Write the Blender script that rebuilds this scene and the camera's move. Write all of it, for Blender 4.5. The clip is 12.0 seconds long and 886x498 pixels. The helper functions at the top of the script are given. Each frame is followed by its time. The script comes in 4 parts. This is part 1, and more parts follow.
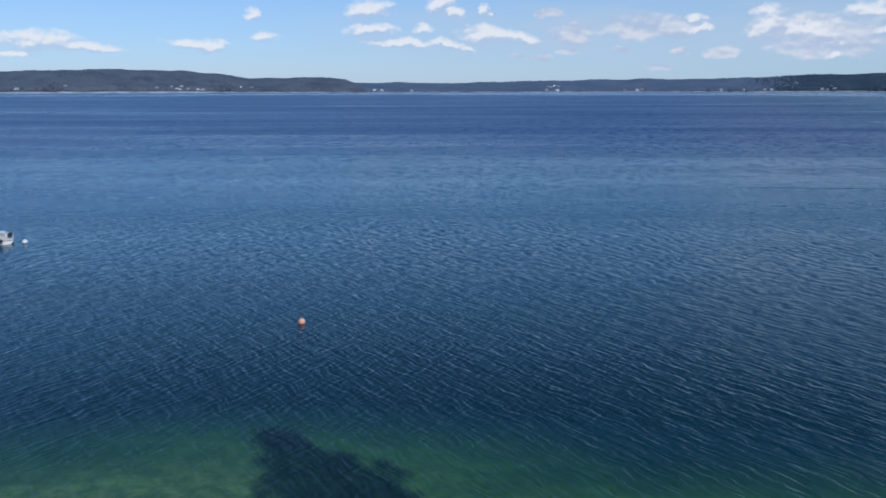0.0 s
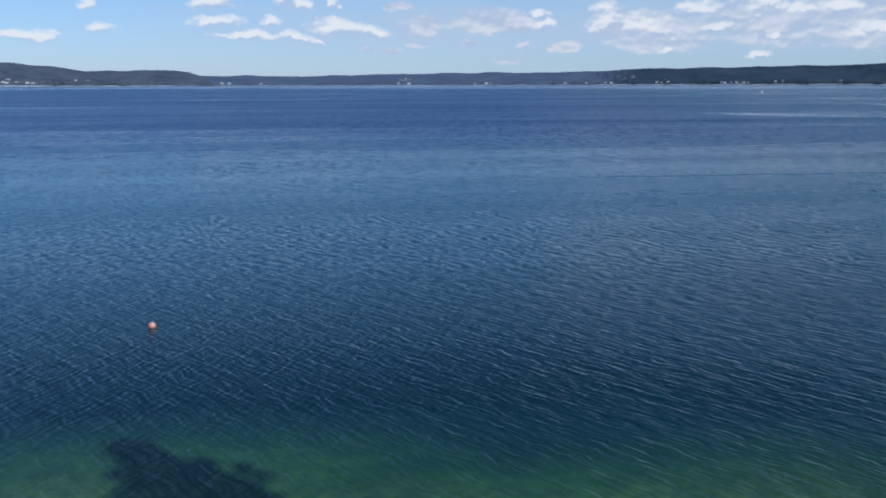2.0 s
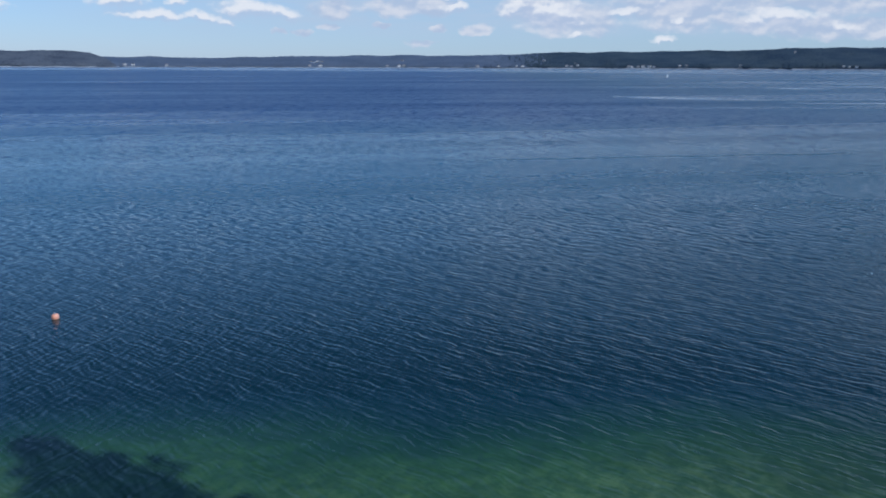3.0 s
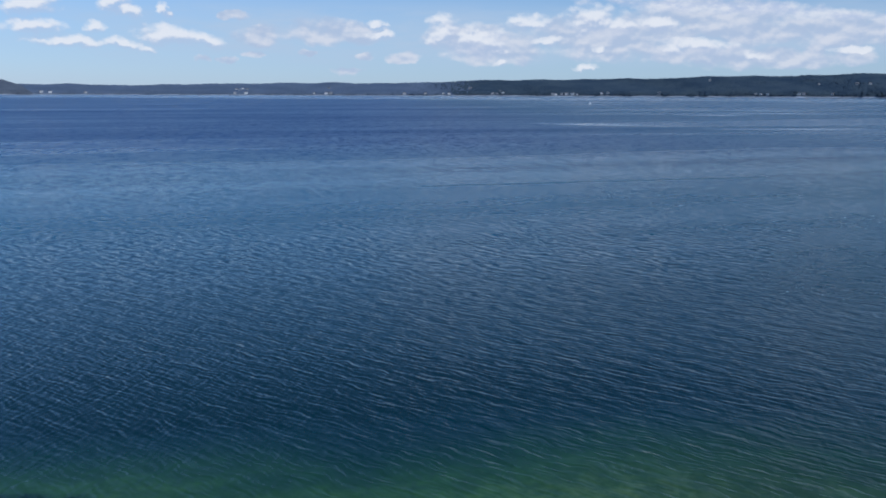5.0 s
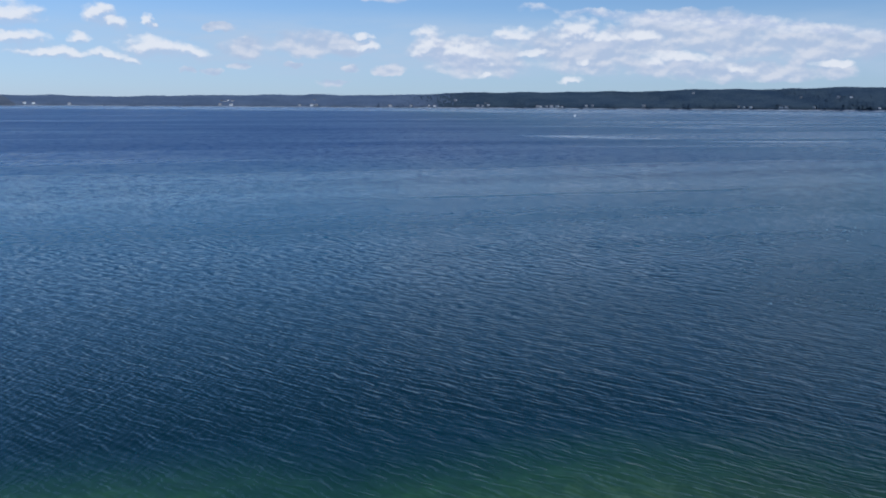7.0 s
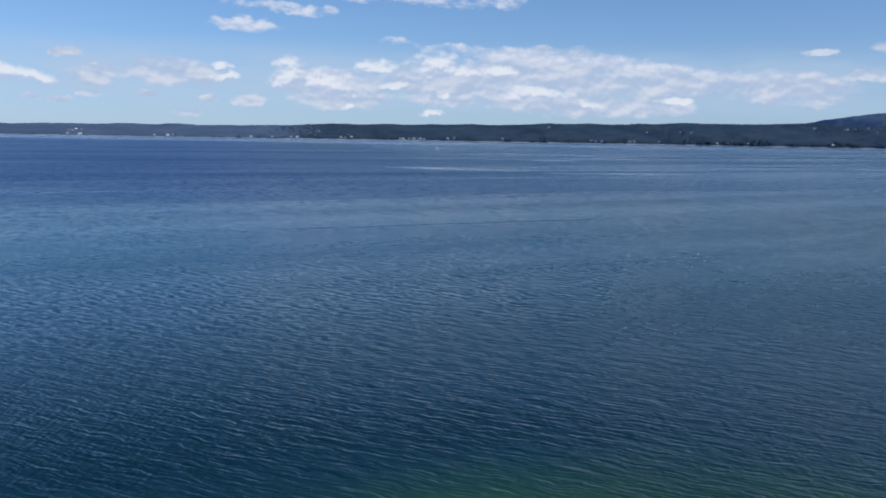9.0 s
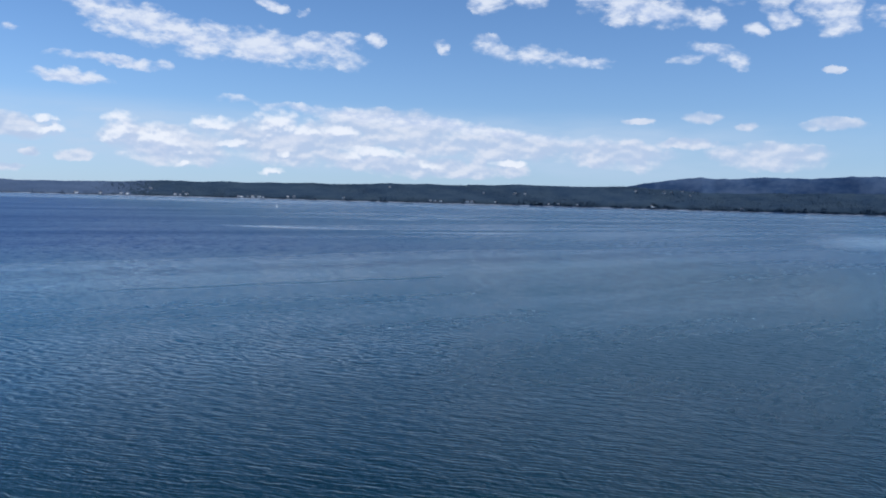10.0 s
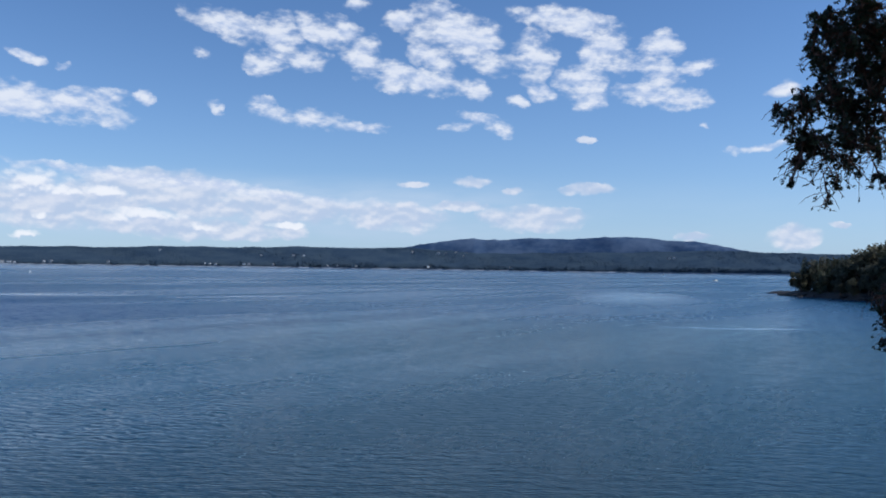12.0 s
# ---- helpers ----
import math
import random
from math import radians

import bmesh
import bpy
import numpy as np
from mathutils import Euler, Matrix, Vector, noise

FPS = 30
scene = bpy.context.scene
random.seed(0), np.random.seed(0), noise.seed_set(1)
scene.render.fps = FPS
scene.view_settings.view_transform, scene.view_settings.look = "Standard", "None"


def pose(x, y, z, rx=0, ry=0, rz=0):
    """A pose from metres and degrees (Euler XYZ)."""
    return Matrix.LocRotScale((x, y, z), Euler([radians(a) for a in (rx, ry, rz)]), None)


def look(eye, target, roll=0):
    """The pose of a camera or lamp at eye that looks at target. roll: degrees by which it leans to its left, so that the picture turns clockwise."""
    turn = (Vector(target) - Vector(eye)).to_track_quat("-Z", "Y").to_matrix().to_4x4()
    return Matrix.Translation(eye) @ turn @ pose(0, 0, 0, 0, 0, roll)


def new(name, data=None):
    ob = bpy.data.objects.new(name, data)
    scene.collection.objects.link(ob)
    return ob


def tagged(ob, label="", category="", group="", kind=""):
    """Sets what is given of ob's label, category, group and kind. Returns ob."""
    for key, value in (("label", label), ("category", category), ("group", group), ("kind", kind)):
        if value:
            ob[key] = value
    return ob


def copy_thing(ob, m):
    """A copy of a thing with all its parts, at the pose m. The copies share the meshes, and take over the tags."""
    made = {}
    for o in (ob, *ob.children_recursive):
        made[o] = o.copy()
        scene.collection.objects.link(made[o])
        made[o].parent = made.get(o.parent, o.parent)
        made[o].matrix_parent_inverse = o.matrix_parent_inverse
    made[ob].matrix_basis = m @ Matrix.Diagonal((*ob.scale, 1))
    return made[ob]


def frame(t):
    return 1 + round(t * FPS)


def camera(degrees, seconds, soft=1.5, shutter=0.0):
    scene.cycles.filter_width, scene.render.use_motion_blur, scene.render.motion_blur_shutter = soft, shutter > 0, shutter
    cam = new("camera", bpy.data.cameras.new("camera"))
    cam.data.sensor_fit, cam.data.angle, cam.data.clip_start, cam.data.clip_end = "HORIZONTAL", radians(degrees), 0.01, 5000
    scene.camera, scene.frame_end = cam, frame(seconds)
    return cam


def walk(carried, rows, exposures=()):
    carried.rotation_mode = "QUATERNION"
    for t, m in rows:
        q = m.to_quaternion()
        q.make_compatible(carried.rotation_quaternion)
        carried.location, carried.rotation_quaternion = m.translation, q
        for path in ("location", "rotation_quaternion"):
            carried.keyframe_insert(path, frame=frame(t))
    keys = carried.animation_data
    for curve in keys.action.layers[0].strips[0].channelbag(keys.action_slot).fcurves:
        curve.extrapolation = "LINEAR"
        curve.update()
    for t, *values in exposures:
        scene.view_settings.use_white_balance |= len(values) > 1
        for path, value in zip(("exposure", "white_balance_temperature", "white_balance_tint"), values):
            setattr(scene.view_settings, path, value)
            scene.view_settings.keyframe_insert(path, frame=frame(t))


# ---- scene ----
# ------------------------------------------------------------------ camera
EYE_Z = 14.0


def aim(yaw, pitch, roll):
    return pose(0, 0, EYE_Z, 90 + pitch, roll, yaw)


cam = camera(55.6, 12.0, soft=1.8)
PATH = [
    (0.0, aim(0.21, -10.76, 0.08)),
    (0.5, aim(-1.80, -10.79, 0.20)),
    (1.0, aim(-3.94, -10.72, 0.22)),
    (1.5, aim(-6.65, -10.81, 0.15)),
    (2.0, aim(-9.69, -11.21, 0.10)),
    (2.5, aim(-12.67, -11.76, -0.04)),
    (3.0, aim(-15.51, -12.33, -0.24)),
    (3.2, aim(-16.42, -12.40, -0.25)),
    (4.8, aim(-20.24, -10.66, -0.25)),
    (5.0, aim(-20.39, -10.51, -0.25)),
    (5.5, aim(-20.72, -10.30, -0.28)),
    (6.0, aim(-21.03, -10.12, -0.24)),
    (6.5, aim(-21.24, -9.87, -0.35)),
    (8.3, aim(-23.60, -9.06, -0.52)),
    (8.5, aim(-25.00, -8.82, -0.57)),
    (9.0, aim(-30.58, -7.48, -0.99)),
    (9.5, aim(-36.71, -5.38, -1.35)),
    (10.0, aim(-41.35, -3.24, -1.56)),
    (10.5, aim(-45.20, -1.96, -1.52)),
    (11.0, aim(-49.31, -0.88, -1.37)),
    (11.5, aim(-53.24, 0.40, -0.92)),
    (12.0, aim(-56.32, 1.26, -0.83)),
]
walk(cam, PATH, exposures=[(0.0, -0.15, 5280, 10), (6.5, -0.15, 5270, 10), (8.5, -0.17, 5280, 10), (9.0, -0.15, 5280, 10), (9.5, -0.08, 5290, 10), (10.0, 0.0, 5280, 10), (10.5, -0.06, 5300, 10), (11.2, -0.05, 5340, 10), (12.0, 0.02, 5360, 10)])

# ------------------------------------------------------------------ sun and sky
SUN_AZ, SUN_EL = 148.0, 37.0  # degrees clockwise from +y, and above the horizon


def toward(az, el):
    a, e = radians(az), radians(el)
    return Vector((math.sin(a) * math.cos(e), math.cos(a) * math.cos(e), math.sin(e)))


sun_data = bpy.data.lights.new("sun", "SUN")
sun_data.energy, sun_data.angle, sun_data.color = 3.2, radians(0.5), (1.0, 0.95, 0.87)
sun = new("sun", sun_data)
sun.matrix_world = look(toward(SUN_AZ, SUN_EL) * 200, (0, 0, 0))

# Clouds: azimuth, elevation, half width, half height, lean, all in degrees.
BRIGHT = [
    (-5.0, 5.2, 1.29, 0.58, 0), (-0.4, 5.4, 0.89, 0.5, -8), (0.5, 4.9, 0.71, 0.31, -20), (2.5, 5.1, 0.23, 0.35, 0), (-5.0, 3.9, 1.5, 0.39, 0),
    (-1.5, 3.9, 0.57, 0.31, 0), (-3.1, 3.1, 2.19, 0.31, -2), (0.3, 2.9, 1.47, 0.27, -8), (2.8, 3.5, 1.68, 0.54, -4), (4.9, 3.3, 1.16, 0.35, -10),
    (16.1, 3.8, 0.88, 0.31, 0), (16.1, 4.4, 0.44, 0.23, 0), (20.5, 3.9, 1.03, 0.85, -30), (22.6, 3.4, 2.02, 0.77, -6), (27.3, 3.5, 0.87, 0.27, 0),
    (26.0, 4.6, 1.3, 0.39, 0), (30.4, 4.6, 1.77, 0.77, -6), (31.8, 4.3, 0.91, 0.46, -10),
]
BRIGHT_EAST = [
    (36.9, 3.0, 2.15, 0.39, -4), (45.8, 2.7, 1.14, 0.15, 0), (34.4, 4.4, 1.37, 0.35, -5), (29.8, 1.7, 0.86, 0.19, 0),
    (24.1, 2.0, 0.29, 0.23, 0), (30.6, 2.9, 0.32, 0.23, 0), (40.1, 2.4, 0.91, 0.27, -15),
]
BRIGHT_WEST = [
    (-25.2, 2.9, 2.15, 0.5, -2), (-22.7, 2.6, 2.23, 0.27, -4), (-16.1, 2.8, 1.58, 0.31, -2), (-11.8, 3.3, 0.88, 0.27, 0), (-12.5, 4.8, 0.38, 0.35, 0),
    (-26.8, 2.2, 1.55, 0.12, 0),
]
GREY = [
    (6.7, 4.8, 0.83, 0.23, 0), (8.6, 3.6, 1.41, 0.5, 0), (13.1, 3.9, 2.54, 0.69, -2), (4.9, 2.1, 0.48, 0.19, 0), (6.4, 2.1, 0.62, 0.23, 0),
    (8.0, 2.5, 0.63, 0.19, 0), (11.5, 2.6, 0.54, 0.15, 0), (15.3, 2.4, 0.51, 0.19, 0), (17.9, 2.3, 1.03, 0.31, 0), (13.9, 1.4, 0.8, 0.23, 0),
    (23.2, 3.2, 3.29, 1.0, -4), (30.9, 3.5, 3.86, 1.08, -2), (34.4, 4.1, 2.13, 0.92, -4), (39.7, 3.9, 2.58, 0.69, -4), (37.7, 2.4, 3.63, 0.62, -4),
    (43.7, 2.6, 0.44, 0.62, 0), (45.1, 3.8, 3.25, 0.85, -2), (45.8, 2.3, 1.35, 0.46, 0),
]
GREY_EAST = [
    (52.1, 3.0, 0.50, 0.19, 0),
    (57.5, 4.2, 1.89, 0.27, 0), (58.2, 5.9, 0.94, 0.31, -5), (61.0, 5.2, 0.64, 0.19, 0), (66.0, 5.3, 1.54, 0.35, 0), (54.1, 5.6, 0.94, 0.19, 3),
    (62.3, 3.4, 3.16, 0.69, -2), (78.9, 2.2, 1.34, 0.62, 0), (72.9, 2.3, 0.76, 0.27, 0), (81.5, 3.0, 0.49, 0.15, 0), (78.4, 11.5, 0.91, 0.35, 10),
    (65.8, 8.7, 0.48, 0.19, 0), (38.2, 5.0, 3.83, 0.85, -4), (46.2, 3.8, 3.33, 0.77, -4), (53.0, 3.4, 3.02, 0.77, -3), (41.8, 2.2, 3.23, 0.46, -3),
]
STREAMERS = [(40.0, 5.2, 13.0, 0.42, -4.5), (76.9, 7.9, 2.4, 0.33, 7), (78.4, 11.5, 1.0, 0.33, 8)]
FIELD = [
    (41.5, 15.6, 2.69, 0.77, -14), (45.0, 15.1, 1.47, 1.08, -35), (46.9, 13.7, 0.81, 1.16, -70), (44.1, 13.4, 1.24, 0.85, -15), (48.6, 15.5, 2.32, 0.85, -14),
    (50.5, 14.2, 1.36, 1.31, -45), (53.2, 16.5, 1.14, 0.62, -10), (56.3, 16.0, 2.66, 1.31, -10), (58.7, 14.9, 2.27, 1.23, -35), (55.6, 14.2, 1.52, 0.92, -25),
    (54.6, 12.4, 3.6, 0.69, -4), (58.1, 12.1, 1.14, 0.5, -25), (52.9, 13.1, 1.51, 0.69, -20),
]
FIELD_EAST = [
    (62.3, 14.2, 1.35, 1.23, -20), (64.4, 16.4, 3.14, 0.77, -10), (62.9, 16.7, 1.5, 0.62, 0), (67.6, 14.4, 1.63, 1.08, -30), (66.3, 14.1, 1.1, 0.85, -30),
    (65.6, 12.3, 1.54, 1.31, -25), (66.0, 11.3, 1.17, 0.46, 0), (70.8, 14.7, 1.2, 0.73, -10), (70.6, 12.9, 1.49, 1.0, -30), (70.4, 11.4, 2.26, 0.69, -6),
    (72.7, 11.1, 1.39, 0.54, 2), (72.9, 13.2, 1.45, 0.42, 6), (62.7, 12.0, 1.05, 0.54, -30), (61.3, 11.2, 0.68, 0.35, 0),
]
HIGH = [
    (27.5, 9.8, 7.58, 0.92, -4), (21.6, 10.8, 4.74, 0.85, -14), (32.6, 10.0, 2.94, 0.69, 4), (36.4, 10.7, 0.55, 0.38, -20), (29.6, 12.4, 1.05, 0.34, -13),
    (19.9, 8.2, 3.03, 0.31, -2), (17.3, 7.1, 2.15, 0.35, -2), (14.1, 9.6, 0.77, 0.23, 0),
]
FLECKS = [
    (31.9, 12.0, 0.45, 0.27, 0),
    (43.8, 10.4, 0.87, 0.69, 0), (47.0, 9.8, 2.6, 0.62, -4), (50.6, 9.4, 2.26, 0.35, -2), (45.3, 9.9, 1.84, 0.54, -8), (58.9, 10.0, 1.44, 0.54, -8),
    (60.1, 9.3, 0.98, 0.39, -25), (57.3, 9.5, 0.98, 0.35, 10), (40.0, 13.5, 0.56, 0.31, 0), (40.9, 10.2, 0.64, 0.35, -40), (50.2, 17.3, 0.9, 0.46, 0),
    (65.8, 8.7, 0.48, 0.23, 0), (73.6, 9.4, 0.28, 0.19, 0),
]


class Net:
    """Short hand for node trees."""

    def __init__(self, tree):
        self.tree = tree
        tree.nodes.clear()

    def node(self, kind, inputs=None, **settings):
        n = self.tree.nodes.new(kind)
        for key, value in settings.items():
            setattr(n, key, value)
        for key, value in (inputs or {}).items():
            if isinstance(value, bpy.types.NodeSocket):
                self.tree.links.new(value, n.inputs[key])
            else:
                n.inputs[key].default_value = value
        return n

    def math(self, op, a, b=0.0, c=0.0, clamp=False):
        return self.node("ShaderNodeMath", {0: a, 1: b, 2: c}, operation=op, use_clamp=clamp).outputs[0]

    def ramp(self, value, lo, hi, to_lo=0.0, to_hi=1.0, smooth=True):
        return self.node("ShaderNodeMapRange", {0: value, 1: lo, 2: hi, 3: to_lo, 4: to_hi},
                         interpolation_type="SMOOTHSTEP" if smooth else "LINEAR").outputs[0]

    def mix(self, fac, a, b):
        n = self.node("ShaderNodeMix", data_type="RGBA")
        for key, value in ((0, fac), (6, a), (7, b)):
            if isinstance(value, bpy.types.NodeSocket):
                self.tree.links.new(value, n.inputs[key])
            else:
                n.inputs[key].default_value = value
        return n.outputs[2]

    def noise(self, vector, scale, detail=4.0, rough=0.55, distort=0.0, out=0):
        return self.node("ShaderNodeTexNoise", {"Vector": vector, "Scale": scale, "Detail": detail, "Roughness": rough,
                                                "Distortion": distort}).outputs[out]

    def place(self, vector, loc=(0, 0, 0), turn=0.0, scale=(1, 1, 1), kind="POINT"):
        return self.node("ShaderNodeMapping", {"Vector": vector, "Location": loc, "Rotation": (0, 0, radians(turn)), "Scale": scale},
                         vector_type=kind).outputs[0]

    def blobs(self, vector, rows):
        """The highest of many soft ellipses: x, y, half length, half width, turn."""
        best = None
        for x, y, a, b, turn in rows:
            v = self.place(vector, (x, y, 0), turn, (a, b, 1), "TEXTURE")
            g = self.node("ShaderNodeTexGradient", {0: v}, gradient_type="SPHERICAL").outputs[1]
            best = g if best is None else self.math("MAXIMUM", best, g)
        return best


def build_world():
    world = bpy.data.worlds.new("sky")
    scene.world = world
    world.use_nodes = True
    net = Net(world.node_tree)
    sky = net.node("ShaderNodeTexSky", sky_type="NISHITA", sun_disc=False, sun_elevation=radians(SUN_EL),
                   sun_rotation=radians(SUN_AZ), altitude=1200.0, air_density=1.0, dust_density=0.0, ozone_density=4.0)
    way = net.node("ShaderNodeTexCoord").outputs["Generated"]
    part_of = net.node("ShaderNodeSeparateXYZ", {0: way}).outputs
    az = net.math("MULTIPLY", net.math("ARCTAN2", part_of[0], part_of[1]), 57.29578)
    el = net.math("MULTIPLY", net.math("ARCSINE", part_of[2]), 57.29578)
    dome = net.node("ShaderNodeCombineXYZ", {0: az, 1: el, 2: 0.0}).outputs[0]

    def grown(rows, a, b):
        return [(x, y, w * a, h * b, c) for x, y, w, h, c in rows]

    def shift(vector, by):
        return net.node("ShaderNodeVectorMath", {0: vector, 1: by}, operation="ADD").outputs[0]

    def bend(scale, amount):
        """The dome, slightly warped, so that no cloud has a smooth outline."""
        warp = net.noise(dome, scale, 4, 0.52, out=1)
        warp = net.node("ShaderNodeVectorMath", {0: warp, 1: (0.5, 0.5, 0.5)}, operation="SUBTRACT").outputs[0]
        warp = net.node("ShaderNodeVectorMath", {0: warp, 1: amount}, operation="MULTIPLY").outputs[0]
        return net.node("ShaderNodeVectorMath", {0: dome, 1: warp}, operation="ADD").outputs[0]

    def less_half(value, gain):
        return net.math("MULTIPLY", net.math("SUBTRACT", value, 0.5), gain)

    # the broken field high up: soft rags that lean along the wind
    ragged = bend(0.6, (2.2, 1.3, 0.0))
    lumps = net.place(dome, turn=16, scale=(0.85, 1.7, 1))
    n = net.noise(lumps, 0.60, 4, 0.52)
    n_up = net.noise(net.place(dome, loc=(-0.2, 0.6, 0), turn=16, scale=(0.85, 1.7, 1)), 0.60, 4, 0.52)
    crisp = net.noise(lumps, 1.9, 4, 0.55)
    dens = net.blobs(ragged, grown(STREAMERS, 1.2, 1.25) + grown(FIELD + FIELD_EAST + HIGH, 1.38, 1.5))
    wisps = net.math("MULTIPLY", net.blobs(ragged, grown(FLECKS, 1.35, 1.35)), 0.62)
    dens = net.math("POWER", net.math("MAXIMUM", dens, wisps), 0.5)
    firm = net.ramp(el, 4.5, 8.5, 0.55, 1.0)
    body = net.math("ADD", net.math("MULTIPLY", dens, 1.32), net.math("MULTIPLY", less_half(n, 2.1), firm))
    body = net.math("ADD", body, net.math("MULTIPLY", less_half(crisp, 0.75), firm))
    high = net.math("MULTIPLY", net.ramp(body, 0.34, 1.30), net.ramp(dens, 0.0, 0.35))
    lit = net.ramp(net.math("ADD", net.math("SUBTRACT", n, n_up), less_half(crisp, 0.5)), -0.20, 0.16)
    high_hue = net.mix(lit, (0.66, 0.68, 0.75, 1), (0.96, 0.895, 0.825, 1))

    # heaped clouds low down: bright rounded tops, greyer flat undersides
    heaped = bend(0.75, (1.8, 0.95, 0.0))
    puffy = net.place(dome, scale=(0.75, 1.15, 1))
    m = net.noise(puffy, 1.15, 5, 0.50)
    heaps = grown(BRIGHT + BRIGHT_EAST + BRIGHT_WEST, 1.55, 1.75)
    near = net.math("POWER", net.blobs(heaped, heaps), 0.7)
    above = net.math("POWER", net.blobs(shift(heaped, (-0.12, 0.34, 0)), heaps), 0.7)
    heap = net.math("ADD", net.math("MULTIPLY", near, 1.35), less_half(m, 2.0))
    m_up = net.noise(shift(puffy, (-0.08, 0.28, 0)), 1.15, 5, 0.50)
    top = net.ramp(net.math("ADD", net.math("SUBTRACT", near, above), net.math("MULTIPLY", net.math("SUBTRACT", m, m_up), 1.3)), -0.22, 0.30)
    heap_cover = net.math("MULTIPLY", net.math("MULTIPLY", net.ramp(heap, 0.18, 1.12), net.ramp(near, 0.0, 0.30)), net.ramp(top, 0.0, 0.7, 0.55, 1.0))
    heap_hue = net.mix(top, (0.63, 0.655, 0.725, 1), (1.08, 0.985, 0.87, 1))

    # grey thinner masses between and under them
    soft = net.math("POWER", net.blobs(heaped, grown(GREY + GREY_EAST, 1.4, 1.5)), 0.6)
    billow = net.noise(puffy, 0.75, 4, 0.45)
    billow_up = net.noise(shift(puffy, (-0.08, 0.32, 0)), 0.75, 4, 0.45)
    grey = net.math("ADD", net.math("MULTIPLY", soft, 1.1), less_half(billow, 1.6))
    grey_cover = net.math("MULTIPLY", net.ramp(grey, 0.02, 0.80), net.ramp(soft, 0.0, 0.35, 0.0, 0.88))
    grey_hue = net.mix(net.ramp(net.math("SUBTRACT", billow, billow_up), -0.10, 0.16), (0.61, 0.645, 0.705, 1), (0.92, 0.85, 0.79, 1))

    # thin veil behind the low banks
    veil = net.math("MULTIPLY", net.math("MULTIPLY", net.ramp(el, 0.8, 3.0), net.ramp(el, 6.6, 4.2)),
                    net.math("MULTIPLY", net.ramp(az, -16.0, 8.0), net.ramp(az, 70.0, 50.0, 0.15, 1.0)))
    veil = net.math("MULTIPLY", veil, net.ramp(net.noise(net.place(dome, scale=(0.16, 0.8, 1)), 1.0, 4), 0.32, 0.68, 0.38, 0.85))

    # pale haze low over the water, which thickens towards the horizon
    haze = net.math("MULTIPLY", net.math("MULTIPLY", net.ramp(az, -32.0, 24.0, 0.92, 1.0), net.ramp(az, 40.0, 80.0, 1.0, 1.16)), net.math("EXPONENT", net.math("MULTIPLY", net.math("MAXIMUM", el, 0.0), -0.175)))
    haze = net.math("MULTIPLY", haze, 0.74)
    haze_hue = net.mix(net.ramp(az, -25.0, 35.0), (0.440, 0.490, 0.600, 1), (0.462, 0.562, 0.642, 1))
    out = net.node("ShaderNodeBackground", {0: sky.outputs[0], 1: SKY}).outputs[0]
    for cover, hue in ((haze, haze_hue), (veil, (0.63, 0.69, 0.735, 1)), (grey_cover, grey_hue),
                       (net.math("MULTIPLY", high, 0.93), high_hue), (net.math("MULTIPLY", heap_cover, 0.92), heap_hue)):
        layer = net.node("ShaderNodeBackground", {0: hue, 1: CLOUD}).outputs[0]
        out = net.node("ShaderNodeMixShader", {0: cover, 1: out, 2: layer}).outputs[0]
    net.node("ShaderNodeOutputWorld", {0: out})


SKY, CLOUD = 0.10, 0.90
build_world()

# ------------------------------------------------------------------ materials


def material(name):
    m = bpy.data.materials.new(name)
    m.use_nodes = True
    return m, Net(m.node_tree)


def surface(name, dark, light, scale=1.0, rough=0.7, metal=0.0, bump=0.0, grain=12.0, island=0.0, each=0.0, soft=0.0, thin=0.0):
    """Two colours mixed by coarse and fine noise at real-world size, with a little relief."""
    m, net = material(name)
    at = net.node("ShaderNodeNewGeometry")
    coarse = net.noise(at.outputs["Position"], scale, 4)
    fine = net.noise(at.outputs["Position"], scale * grain, 3)
    f = net.math("ADD", net.math("MULTIPLY", coarse, 0.65), net.math("MULTIPLY", fine, 0.35))
    if island:
        f = net.math("ADD", f, net.math("MULTIPLY", net.math("SUBTRACT", at.outputs["Random Per Island"], 0.5), island))
    if each:
        own = net.node("ShaderNodeObjectInfo").outputs["Random"]
        f = net.math("ADD", f, net.math("MULTIPLY", net.math("SUBTRACT", own, 0.5), each))
    hue = net.mix(net.ramp(f, 0.3, 0.7), (*dark, 1), (*light, 1))
    ins = {"Base Color": hue, "Roughness": net.math("ADD", rough, net.math("MULTIPLY", net.math("SUBTRACT", fine, 0.5), 0.2)),
           "Metallic": metal}
    if soft:
        # a crown of many small leaves takes the light more evenly than one smooth skin
        ins["Specular IOR Level"] = 0.0
        lean = net.node("ShaderNodeVectorMath", {0: at.outputs["Normal"], 1: (0, 0, soft)}, operation="ADD").outputs[0]
        ins["Normal"] = net.node("ShaderNodeVectorMath", {0: lean}, operation="NORMALIZE").outputs[0]
    if bump:
        ins["Normal"] = net.node("ShaderNodeBump", {"Height": fine, "Strength": 0.6, "Distance": bump}).outputs[0]
    b = net.node("ShaderNodeBsdfPrincipled", ins)
    if thin:
        # leaves let some of the sun through
        glow = net.node("ShaderNodeBsdfTranslucent", {0: hue})
        b = net.node("ShaderNodeMixShader", {0: thin, 1: b.outputs[0], 2: glow.outputs[0]})
    net.node("ShaderNodeOutputMaterial", {0: b.outputs[0]})
    return m


